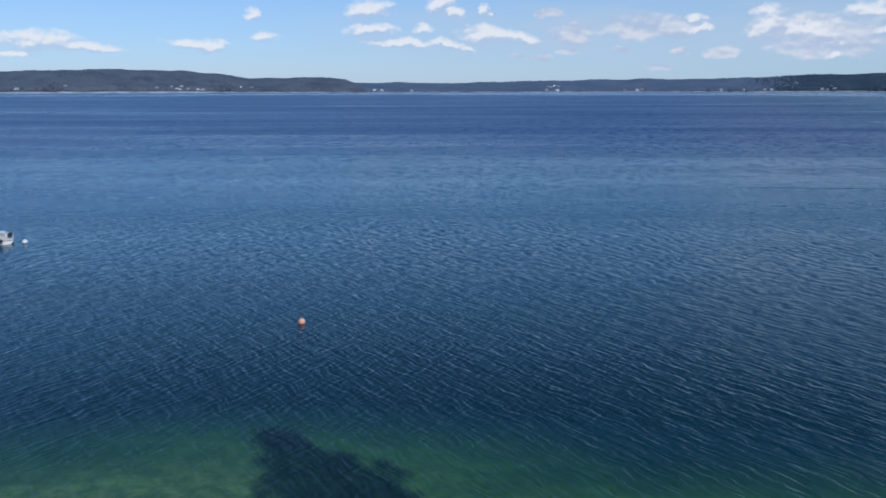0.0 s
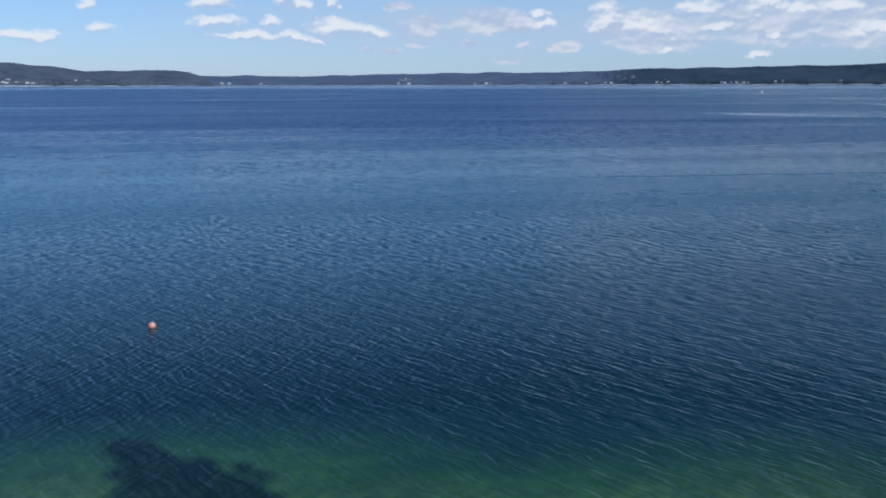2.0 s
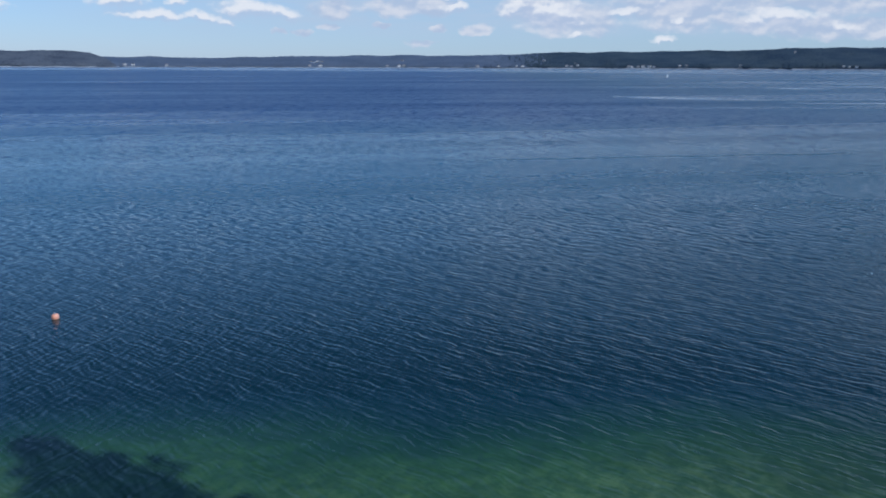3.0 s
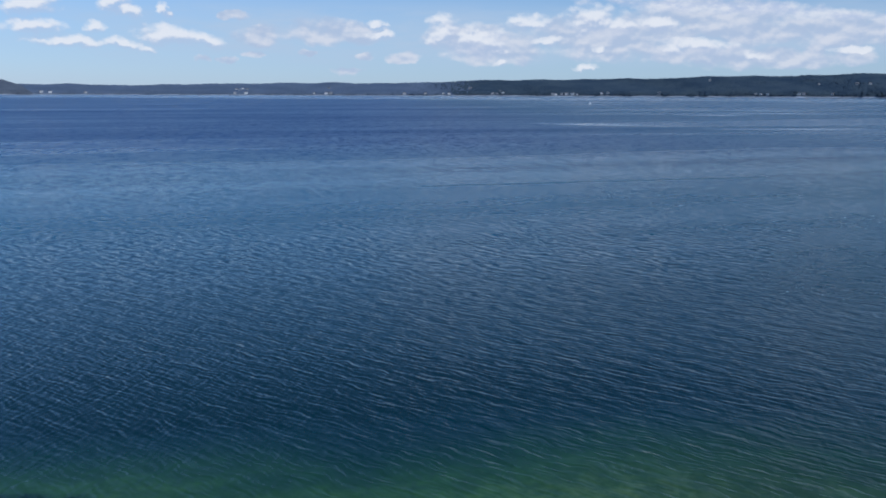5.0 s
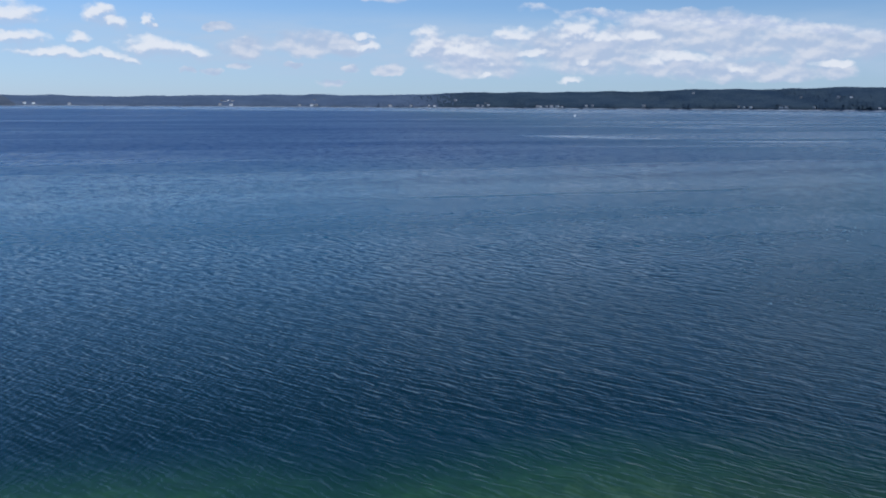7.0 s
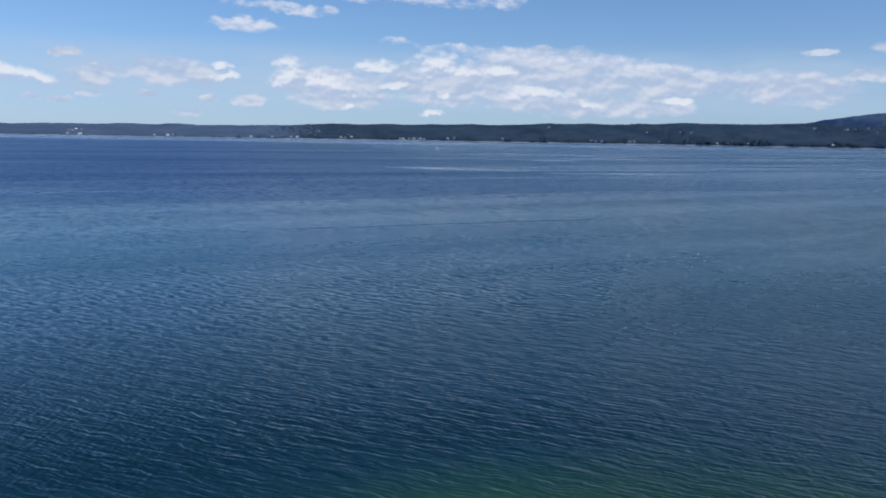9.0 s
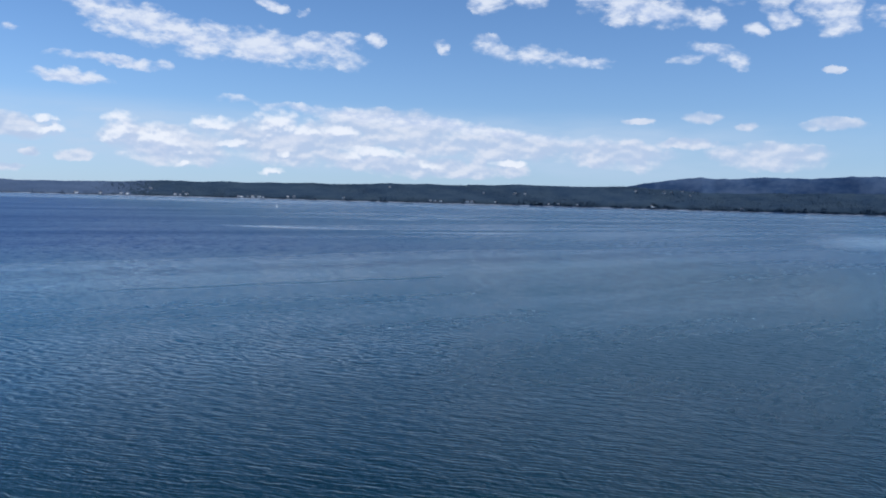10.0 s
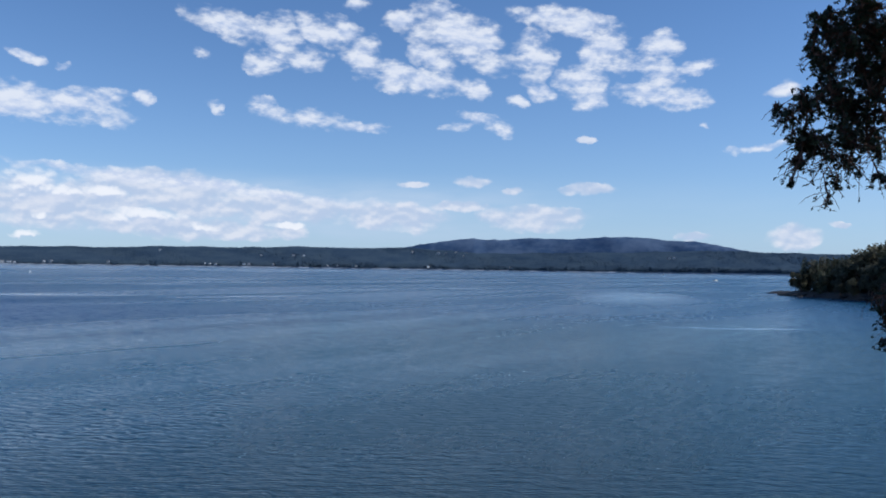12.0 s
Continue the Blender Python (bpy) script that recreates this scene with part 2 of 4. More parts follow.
# Calm slicks on the sound: x, y, half length, half width, turn, in metres and degrees.
SLICKS = [
    (207, 340, 44, 12, -45), (260, 277, 55, 7, -18), (374, 476, 30, 18, -8), (517, 584, 44, 22, -55),
    (428, 164, 130, 42, 21), (477, 296, 34, 14, -47), (214, 52, 24, 5, -58), (455, 521, 55, 14, -51),
]


def water_material():
    m, net = material("sea_water")
    at = net.node("ShaderNodeNewGeometry")
    p = at.outputs["Position"]

    def vec(op, a, b=None, scale=None):
        ins = {0: a}
        if b is not None:
            ins[1] = b
        if scale is not None:
            ins["Scale"] = scale
        return net.node("ShaderNodeVectorMath", ins, operation=op)

    xyz = net.node("ShaderNodeSeparateXYZ", {0: p}).outputs
    flat = net.node("ShaderNodeCombineXYZ", {0: xyz[0], 1: xyz[1], 2: 0.0}).outputs[0]
    # pale sand shelf under the bluff shows green through the shallow water
    wobble = net.math("MULTIPLY", net.math("SUBTRACT", net.noise(flat, 0.07, 4), 0.5), 9.0)
    off = net.math("MINIMUM", vec("DISTANCE", flat, (-10.3, -0.3, 0.0)).outputs["Value"],
                   net.math("ADD", vec("DISTANCE", flat, (13.0, -5.0, 0.0)).outputs["Value"], 0.0))
    reach = net.math("ADD", off, wobble)
    shallow = net.ramp(reach, 37.5, 27.5)
    shoal = net.ramp(reach, 33.0, 24.0)
    weed = net.ramp(net.noise(net.place(flat, turn=20, scale=(0.10, 0.22, 1)), 1.0, 4), 0.35, 0.65)
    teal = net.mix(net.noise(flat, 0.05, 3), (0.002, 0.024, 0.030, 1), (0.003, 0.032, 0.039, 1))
    # sky reflection lost to roughness is made up in these body colours, by distance
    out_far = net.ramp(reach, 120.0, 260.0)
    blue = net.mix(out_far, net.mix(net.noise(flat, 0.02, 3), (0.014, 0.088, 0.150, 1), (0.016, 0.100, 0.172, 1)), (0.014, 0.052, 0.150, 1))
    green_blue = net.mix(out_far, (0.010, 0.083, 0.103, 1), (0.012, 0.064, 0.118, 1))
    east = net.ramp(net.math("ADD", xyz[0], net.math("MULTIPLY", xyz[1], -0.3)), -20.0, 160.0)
    offshore = net.math("MULTIPLY", net.ramp(reach, 38.0, 115.0), net.math("SUBTRACT", 1.0, net.math("MULTIPLY", net.math("MULTIPLY", east, net.ramp(reach, 280.0, 100.0)), 0.85)))
    deep = net.mix(offshore, teal, net.mix(east, blue, green_blue))
    sand = net.ramp(net.noise(flat, 1.6, 4, 0.65), 0.3, 0.7)
    shelf = net.mix(weed, (0.026, 0.090, 0.032, 1), (0.056, 0.152, 0.042, 1))
    shelf = net.mix(shoal, shelf, net.mix(sand, (0.080, 0.165, 0.066, 1), (0.140, 0.222, 0.090, 1)))
    mottle = net.ramp(net.noise(flat, 0.8, 5, 0.68), 0.36, 0.66, 0.55, 0.0)
    shelf = net.mix(mottle, shelf, (0.022, 0.066, 0.030, 1))
    # eelgrass covers the sand farther east
    grass = net.math("MULTIPLY", net.ramp(net.math("ADD", xyz[0], net.math("MULTIPLY", xyz[1], -0.3)), 3.0, 18.0), net.ramp(net.noise(flat, 0.35, 4, 0.6), 0.3, 0.62, 0.5, 0.9))
    shelf = net.mix(grass, shelf, (0.018, 0.048, 0.022, 1))
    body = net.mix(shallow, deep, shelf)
    # wind: gusts, calm slicks, calmer towards the east shore
    bent = vec("SUBTRACT", flat, vec("MULTIPLY", net.noise(flat, 0.03, 3, out=1), (24, 24, 0)).outputs[0]).outputs[0]
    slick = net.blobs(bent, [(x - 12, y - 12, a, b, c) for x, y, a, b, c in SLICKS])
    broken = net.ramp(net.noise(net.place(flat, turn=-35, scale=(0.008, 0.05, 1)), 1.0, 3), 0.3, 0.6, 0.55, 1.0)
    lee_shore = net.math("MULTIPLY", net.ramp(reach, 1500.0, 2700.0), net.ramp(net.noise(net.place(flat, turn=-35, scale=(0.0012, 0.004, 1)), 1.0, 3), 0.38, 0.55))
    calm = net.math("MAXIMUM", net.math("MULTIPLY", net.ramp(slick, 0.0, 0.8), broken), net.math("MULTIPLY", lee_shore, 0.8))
    # sky reflection on the calm water, put into its colour as a pale tint
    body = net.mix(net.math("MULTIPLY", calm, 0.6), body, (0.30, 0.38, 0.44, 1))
    gusts = net.ramp(net.noise(net.place(flat, turn=-20, scale=(0.0035, 0.012, 1)), 1.0, 4), 0.35, 0.65)
    streaks = net.ramp(net.noise(net.place(flat, turn=-8, scale=(0.0022, 0.030, 1)), 1.0, 4), 0.35, 0.65)
    less = net.math("ADD", net.math("MULTIPLY", gusts, 0.55), net.math("MULTIPLY", streaks, 0.45))
    puffs = net.ramp(net.noise(net.place(flat, turn=-15, scale=(0.7, 1.3, 1)), 0.45, 5, 0.7), 0.3, 0.7)
    lee = net.ramp(net.math("ADD", xyz[0], net.math("MULTIPLY", xyz[1], -0.35)), 25.0, 260.0)
    power = net.math("ADD", 0.69, net.math("ADD", net.math("MULTIPLY", less, 0.44), net.math("MULTIPLY", puffs, 0.12)))
    power = net.math("MULTIPLY", power, net.math("SUBTRACT", 1.0, net.math("MULTIPLY", calm, 0.5)))
    power = net.math("MULTIPLY", power, net.math("SUBTRACT", 1.0, net.math("MULTIPLY", net.math("MULTIPLY", lee, net.ramp(reach, 90.0, 230.0)), 0.18)))
    choppy = net.math("MULTIPLY", net.ramp(net.math("ADD", xyz[0], net.math("MULTIPLY", xyz[1], -0.3)), 0.0, 60.0), net.ramp(reach, 130.0, 60.0))
    power = net.math("MULTIPLY", power, net.math("ADD", 1.0, net.math("MULTIPLY", choppy, 0.40)))
    # the old wake of a boat
    wake = net.blobs(vec("ADD", flat, vec("MULTIPLY", vec("SUBTRACT", net.noise(flat, 0.08, 3, out=1), (0.5, 0.5, 0.5)).outputs[0], (0, 6, 0)).outputs[0]).outputs[0],
                     [(62, 119.6, 30, 1.5, -4), (88, 117.6, 26, 1.3, -3)])
    power = net.math("MULTIPLY", power, net.math("ADD", 1.0, net.math("MULTIPLY", wake, 0.4)))
    # two crossing trains of short waves, and finer ripples
    drift = vec("MULTIPLY", vec("SUBTRACT", net.noise(flat, 0.45, 3, out=1), (0.5, 0.5, 0.5)).outputs[0], (1.1, 1.1, 0)).outputs[0]
    where = vec("ADD", flat, drift).outputs[0]
    stray = vec("MULTIPLY", vec("SUBTRACT", net.noise(flat, 0.28, 3, out=1), (0.5, 0.5, 0.5)).outputs[0], (3.4, 3.4, 0)).outputs[0]
    wander = vec("ADD", flat, stray).outputs[0]
    rng = random.Random(19)
    tilt = vec("SUBTRACT", net.noise(net.place(flat, turn=-28, scale=(1.0, 0.42, 1)), 4.5, 3, 0.6, out=1), (0.5, 0.5, 0.5)).outputs[0]
    tilt = vec("MULTIPLY", tilt, (RIPPLE, RIPPLE, 0.0)).outputs[0]
    for heading, spread, count, slope, shortest, longest in WAVES:
        for i in range(count):
            a = radians(heading + rng.uniform(-spread, spread))
            length = shortest * (longest / shortest) ** ((i + rng.random()) / count)
            d = Vector((math.sin(a), math.cos(a), 0))
            phase = net.math("ADD", vec("DOT_PRODUCT", where, d * (2 * math.pi / length)).outputs["Value"], rng.uniform(0, 6.28))
            amp = slope * math.sqrt(2 / count)
            tilt = vec("ADD", tilt, vec("SCALE", d * amp, scale=net.math("COSINE", phase)).outputs[0]).outputs[0]
    # the shortest waves merge into mere roughness farther out
    tilt = vec("SCALE", tilt, scale=net.ramp(reach, 38.0, 95.0, 1.0, 0.30)).outputs[0]
    # larger wavelets, which alone can be told apart farther out
    for size, nearest, full, gain in ((2.0, 40.0, 80.0, 0.27), (0.9, 80.0, 160.0, 0.40), (0.40, 120.0, 240.0, 0.66)):
        lump = vec("SUBTRACT", net.noise(net.place(flat, turn=-28, scale=(1.0, 0.65, 1)), size, 3, 0.6, out=1), (0.5, 0.5, 0.5)).outputs[0]
        lump = vec("MULTIPLY", lump, (gain, gain, 0.0)).outputs[0]
        tilt = vec("ADD", tilt, vec("SCALE", lump, scale=net.ramp(reach, nearest, full)).outputs[0]).outputs[0]
    for heading, spread, count, slope, shortest, longest, nearest, full in OPEN_WAVES:
        grow = net.ramp(reach, nearest, full, 0.0, slope * math.sqrt(2 / count))
        for i in range(count):
            a = radians(heading + rng.uniform(-spread, spread))
            length = shortest * (longest / shortest) ** ((i + rng.random()) / count)
            d = Vector((math.sin(a), math.cos(a), 0))
            phase = net.math("ADD", vec("DOT_PRODUCT", wander, d * (2 * math.pi / length)).outputs["Value"], rng.uniform(0, 6.28))
            tilt = vec("ADD", tilt, vec("SCALE", d, scale=net.math("MULTIPLY", net.math("COSINE", phase), grow)).outputs[0]).outputs[0]
    sheltered = net.math("MULTIPLY", net.ramp(reach, 22.0, 52.0, 0.85, 1.0), net.math("MULTIPLY", net.ramp(reach, 50.0, 120.0, 1.0, 0.95), net.math("MULTIPLY", net.ramp(reach, 90.0, 230.0, 1.0, 1.22), net.ramp(reach, 200.0, 650.0, 1.0, 1.15))))
    tilt = vec("SCALE", tilt, scale=net.math("MULTIPLY", power, sheltered)).outputs[0]
    up = vec("NORMALIZE", vec("ADD", at.outputs["Normal"], tilt).outputs[0]).outputs[0]
    far = net.math("ADD", net.ramp(reach, 30.0, 130.0, 0.21, 0.26), net.ramp(reach, 120.0, 330.0, 0.0, 0.08))
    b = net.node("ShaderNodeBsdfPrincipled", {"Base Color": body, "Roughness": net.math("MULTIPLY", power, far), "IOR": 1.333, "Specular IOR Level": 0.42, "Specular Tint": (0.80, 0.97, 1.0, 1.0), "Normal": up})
    net.node("ShaderNodeOutputMaterial", {0: b.outputs[0]})
    return m


# heading, spread, number, steepness, shortest and longest wave of each train
WAVES = ((62, 15, 10, 0.060, 0.20, 0.62), (117, 14, 7, 0.032, 0.24, 0.62), (72, 26, 7, 0.020, 0.8, 2.4))
RIPPLE = 0.17
# the same for the open water, with the distances where each train fades in
OPEN_WAVES = ((62, 20, 10, 0.060, 0.6, 1.4, 40.0, 85.0), (115, 20, 5, 0.028, 0.7, 1.5, 40.0, 85.0), (66, 34, 6, 0.024, 1.6, 3.6, 70.0, 150.0))
WATER = water_material()
# the blue of distance haze is put into these four foliage and ground colours
FIR = surface("hazed_far_foliage", (0.040, 0.064, 0.096), (0.076, 0.103, 0.125), 0.010, 0.95, island=0.18, soft=6.0)
FIR_HAZY = surface("hazy_blue_far_foliage", (0.104, 0.138, 0.198), (0.150, 0.186, 0.248), 0.006, 0.95, island=0.08, soft=5.0)
WOODS = surface("hazed_headland_foliage", (0.072, 0.088, 0.118), (0.142, 0.160, 0.186), 0.011, 0.95, island=0.20, soft=2.2)
GROUND_FAR = surface("hazed_forest_floor", (0.050, 0.064, 0.080), (0.090, 0.104, 0.116), 0.006, 0.95)
# shingle colour also carries the pale sky reflection along the waterline
BEACH = surface("shingle_and_water_glint", (0.14, 0.15, 0.17), (0.38, 0.41, 0.46), 0.02, 0.9)


def hill_material():
    """Woods with haze blue mixed into the colour; two pale clearings near the crest."""
    m, net = material("hazed_wooded_hill")
    p = net.node("ShaderNodeNewGeometry").outputs["Position"]
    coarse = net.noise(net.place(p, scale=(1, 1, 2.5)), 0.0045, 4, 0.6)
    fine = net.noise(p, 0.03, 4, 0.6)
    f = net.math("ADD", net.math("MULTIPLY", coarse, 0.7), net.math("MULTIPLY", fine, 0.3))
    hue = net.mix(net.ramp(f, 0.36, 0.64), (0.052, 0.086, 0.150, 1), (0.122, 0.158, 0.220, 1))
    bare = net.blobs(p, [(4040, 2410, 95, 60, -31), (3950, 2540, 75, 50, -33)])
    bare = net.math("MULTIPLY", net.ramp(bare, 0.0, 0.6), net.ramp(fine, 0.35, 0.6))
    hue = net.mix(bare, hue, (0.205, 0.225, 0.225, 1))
    b = net.node("ShaderNodeBsdfPrincipled", {"Base Color": hue, "Roughness": 1.0, "Specular IOR Level": 0.0})
    net.node("ShaderNodeOutputMaterial", {0: b.outputs[0]})
    return m


HILL = hill_material()
BLUFF = surface("dry_grass_bluff", (0.10, 0.09, 0.05), (0.20, 0.17, 0.09), 0.5, 0.95, bump=0.02)
ROCK = surface("wet_dark_rock", (0.020, 0.018, 0.017), (0.062, 0.050, 0.042), 0.4, 0.85, bump=0.05)
NEEDLES = surface("conifer_needles", (0.058, 0.072, 0.046), (0.135, 0.145, 0.085), 0.25, 0.8, each=0.5, thin=0.4)
BROADLEAF = surface("olive_broad_leaves", (0.085, 0.084, 0.052), (0.205, 0.180, 0.110), 0.25, 0.7, each=0.4, thin=0.4)
BARK = surface("brown_bark", (0.05, 0.035, 0.025), (0.14, 0.09, 0.06), 2.0, 0.85, bump=0.01)
PEEL = surface("peeling_reddish_bark", (0.07, 0.035, 0.022), (0.20, 0.09, 0.05), 3.0, 0.6, bump=0.006)
LEAF = surface("leathery_evergreen_leaves", (0.022, 0.032, 0.018), (0.060, 0.074, 0.038), 1.2, 0.42, island=0.8, thin=0.25)
PAINT = surface("white_house_paint", (0.40, 0.40, 0.40), (0.80, 0.78, 0.74), 0.3, 0.6, each=0.9)
SHINGLE = surface("grey_roof_shingles", (0.09, 0.09, 0.10), (0.22, 0.21, 0.21), 0.6, 0.85, each=0.6)
GEL = surface("white_gelcoat", (0.72, 0.70, 0.65), (0.84, 0.82, 0.77), 0.8, 0.25)
CANVAS = surface("navy_canvas", (0.012, 0.014, 0.022), (0.03, 0.035, 0.05), 3.0, 0.8)
GLASS = surface("tinted_window", (0.010, 0.012, 0.015), (0.02, 0.022, 0.026), 1.0, 0.06)
ORANGE = surface("faded_orange_vinyl", (0.84, 0.34, 0.19), (0.90, 0.50, 0.36), 4.0, 0.4)
WHITE_VINYL = surface("white_vinyl", (0.76, 0.76, 0.74), (0.88, 0.88, 0.86), 4.0, 0.4)
ALGAE = surface("brown_algae", (0.03, 0.028, 0.012), (0.08, 0.06, 0.03), 6.0, 0.6)
STEEL = surface("galvanised_steel", (0.30, 0.31, 0.32), (0.50, 0.51, 0.52), 5.0, 0.4, metal=0.9)
CREAM = surface("cream_gelcoat", (0.82, 0.72, 0.57), (0.90, 0.82, 0.68), 0.8, 0.25)
SAIL = surface("white_sailcloth", (0.70, 0.69, 0.66), (0.84, 0.83, 0.80), 1.0, 0.7)

# ------------------------------------------------------------------ mesh helpers


def mesh_from(name, verts, faces, mat, smooth=False):
    """A mesh from arrays: verts (n, 3), faces (m, 3 or 4)."""
    verts, faces = np.asarray(verts, float), np.asarray(faces, int)
    me = bpy.data.meshes.new(name)
    k = faces.shape[1]
    me.vertices.add(len(verts))
    me.vertices.foreach_set("co", verts.ravel())
    me.loops.add(faces.size)
    me.loops.foreach_set("vertex_index", faces.ravel().astype(np.int32))
    me.polygons.add(len(faces))
    me.polygons.foreach_set("loop_start", np.arange(0, faces.size, k, dtype=np.int32))
    me.polygons.foreach_set("use_smooth", np.full(len(faces), smooth))
    me.update(calc_edges=True)
    me.validate()
    me.materials.append(mat)
    return me


def part(name, bm, mat, parent, label="", smooth=False):
    """A bmesh as one mesh object under a thing."""
    me = bpy.data.meshes.new(name)
    if smooth:
        for f in bm.faces:
            f.smooth = True
    bm.to_mesh(me)
    bm.free()
    me.materials.append(mat)
    ob = new(name, me)
    ob.parent = parent
    return tagged(ob, label)


def child(name, me, parent, label=""):
    ob = new(name, me)
    ob.parent = parent
    return tagged(ob, label)


def thing(name, place, label, category, group="", kind=""):
    ob = new(name)
    ob.matrix_basis = place
    return tagged(ob, label, category, group, kind)


def grid_faces(rows, cols):
    i = np.arange(rows - 1)[:, None] * cols + np.arange(cols - 1)[None, :]
    return np.stack([i, i + 1, i + cols + 1, i + cols], -1).reshape(-1, 4)


def fbm(x, y, seed=0, octaves=5):
    """Cheap smooth noise about 0, from sums of turned sines."""
    rng = np.random.RandomState(seed)
    total, amp, freq = 0.0, 1.0, 1.0
    for _ in range(octaves):
        for _ in range(3):
            a, ph = rng.uniform(0, 2 * math.pi, 2)
            total = total + amp * np.sin(freq * (x * math.cos(a) + y * math.sin(a)) * rng.uniform(0.7, 1.4) + ph) / 3
        amp, freq = amp * 0.55, freq * 2.1
    return total


def smoothstep(x):
    x = np.clip(x, 0, 1)
    return x * x * (3 - 2 * x)


# ------------------------------------------------------------------ the sea


def sea_height(x, y, r):
    """Wind ripples: a main train and a weaker one that crosses it."""
    rng = np.random.RandomState(4)
    z = np.zeros_like(x)
    for heading, spread, count, slope in ((62, 16, 16, 0.017), (116, 14, 12, 0.008)):
        for _ in range(count):
            a = radians(heading + rng.normal(0, spread))
            k = 2 * math.pi / (1.0 * math.exp(rng.normal(0.0, 0.25)))
            amp = slope * math.sqrt(2 / count) / k
            ph = rng.uniform(0, 2 * math.pi)
            bend = 0.9 * np.sin(0.11 * x + 0.07 * y + ph)
            z += amp * np.sin(k * (x * math.sin(a) + y * math.cos(a)) + ph + bend)
    gust = 0.75 + 0.35 * fbm(x * 0.07, y * 0.05, 9, 3)
    return z * gust * smoothstep((98 - r) / 75)


def build_sea():
    near = np.radians(np.linspace(32.5, 7.2, 560))
    rest = np.radians(7.2) * np.exp(-np.linspace(0, 1, 110)[1:] * math.log(7.2 / 0.161))
    radius = EYE_Z / np.tan(np.concatenate([near, rest]))
    az = np.radians(np.concatenate([np.linspace(-180, -32, 60)[:-1], np.linspace(-32, 90, 860), np.linspace(90, 180, 40)[1:]]))
    r, a = np.meshgrid(radius, az, indexing="ij")
    x, y = r * np.sin(a), r * np.cos(a)
    z = sea_height(x, y, r)
    # ease the ripples away outside the finely meshed sector
    z *= smoothstep((a + radians(36)) / radians(4)) * smoothstep((radians(94) - a) / radians(4))
    faces = grid_faces(len(radius), len(az))[:, ::-1]
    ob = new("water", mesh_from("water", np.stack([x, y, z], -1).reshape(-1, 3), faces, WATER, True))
    tagged(ob, "rippled blue sea water, green over the shallow shelf", "water", kind="structure")


build_sea()

# ------------------------------------------------------------------ the bluff underfoot


def bluff_z(x, y):
    """Height of the near land: flat top, then a steep face to the water."""
    n = (y + 0.25 * x - 1.0) / 1.031 + 0.5 * fbm(x * 0.4, y * 0.4, 21, 3)
    top = 12.4 + 0.15 * fbm(x * 0.2, y * 0.2, 22, 3) + np.clip(-n - 6, 0, 60) * 0.06
    return np.where(n < 0, top, np.maximum(top - n * 1.05, -2.0))


def build_bluff():
    s = np.concatenate([-np.geomspace(4500, 42, 26), np.linspace(-40, 40, 81), np.geomspace(42, 4500, 26)])
    n = np.concatenate([-np.geomspace(4300, 12, 24), np.linspace(-11, 16, 55)])
    S, N = np.meshgrid(s, n, indexing="xy")
    x, y = (S + 0.25 * N) / 1.031, (N - 0.25 * S) / 1.031 + 1.0
    z = bluff_z(x, y)
    ob = new("ground", mesh_from("ground", np.stack([x, y, z], -1).reshape(-1, 3), grid_faces(len(n), len(s)), BLUFF, True))
    tagged(ob, "dry grassy top of the shore bluff", "ground", kind="structure")


build_bluff()

# ------------------------------------------------------------------ far shores
HEAD_LINE = [(-44, 1.0), (-34, 1.05), (-27.5, 1.11), (-25.7, 1.19), (-23.0, 1.22), (-22.9, 1.29), (-20.7, 1.30), (-20.5, 1.25), (-18.2, 1.24), (-15.1, 1.08), (-13.0, 0.76),
             (-10.1, 0.80), (-8.6, 0.80), (-6.8, 0.72), (-5.9, 0.42), (-5.3, -0.05)]
FAR_LINE = [(-14, 0.46), (-5.6, 0.47), (-3.4, 0.47), (0.4, 0.42), (2.3, 0.50), (6.0, 0.56), (9.4, 0.62), (12.6, 0.69), (15.1, 0.64), (18.6, 0.70),
            (21.2, 0.81), (23.5, 0.90), (29.6, 0.96), (35.5, 1.02), (37.7, 1.18), (41.8, 1.16), (44.7, 1.22), (46.6, 1.33), (49.2, 1.26),
            (54.2, 1.30), (58.8, 1.06), (60.8, 1.05), (64.6, 1.13), (68.3, 1.21), (71.9, 1.32), (75.5, 1.35), (76.8, 1.29), (80.4, 1.20), (104, 1.2)]
HILL_LINE = [(51, 0.9), (53.1, 1.22), (54.2, 1.38), (56.1, 1.76), (58.4, 1.98), (59.2, 1.84), (62.3, 2.06), (64.6, 2.00), (66.8, 2.07), (68.3, 2.23),
             (69.8, 2.13), (71.2, 1.95), (73.0, 1.96), (75.1, 1.49), (76.8, 1.28), (79, 1.1)]
TREE_H = 9.0


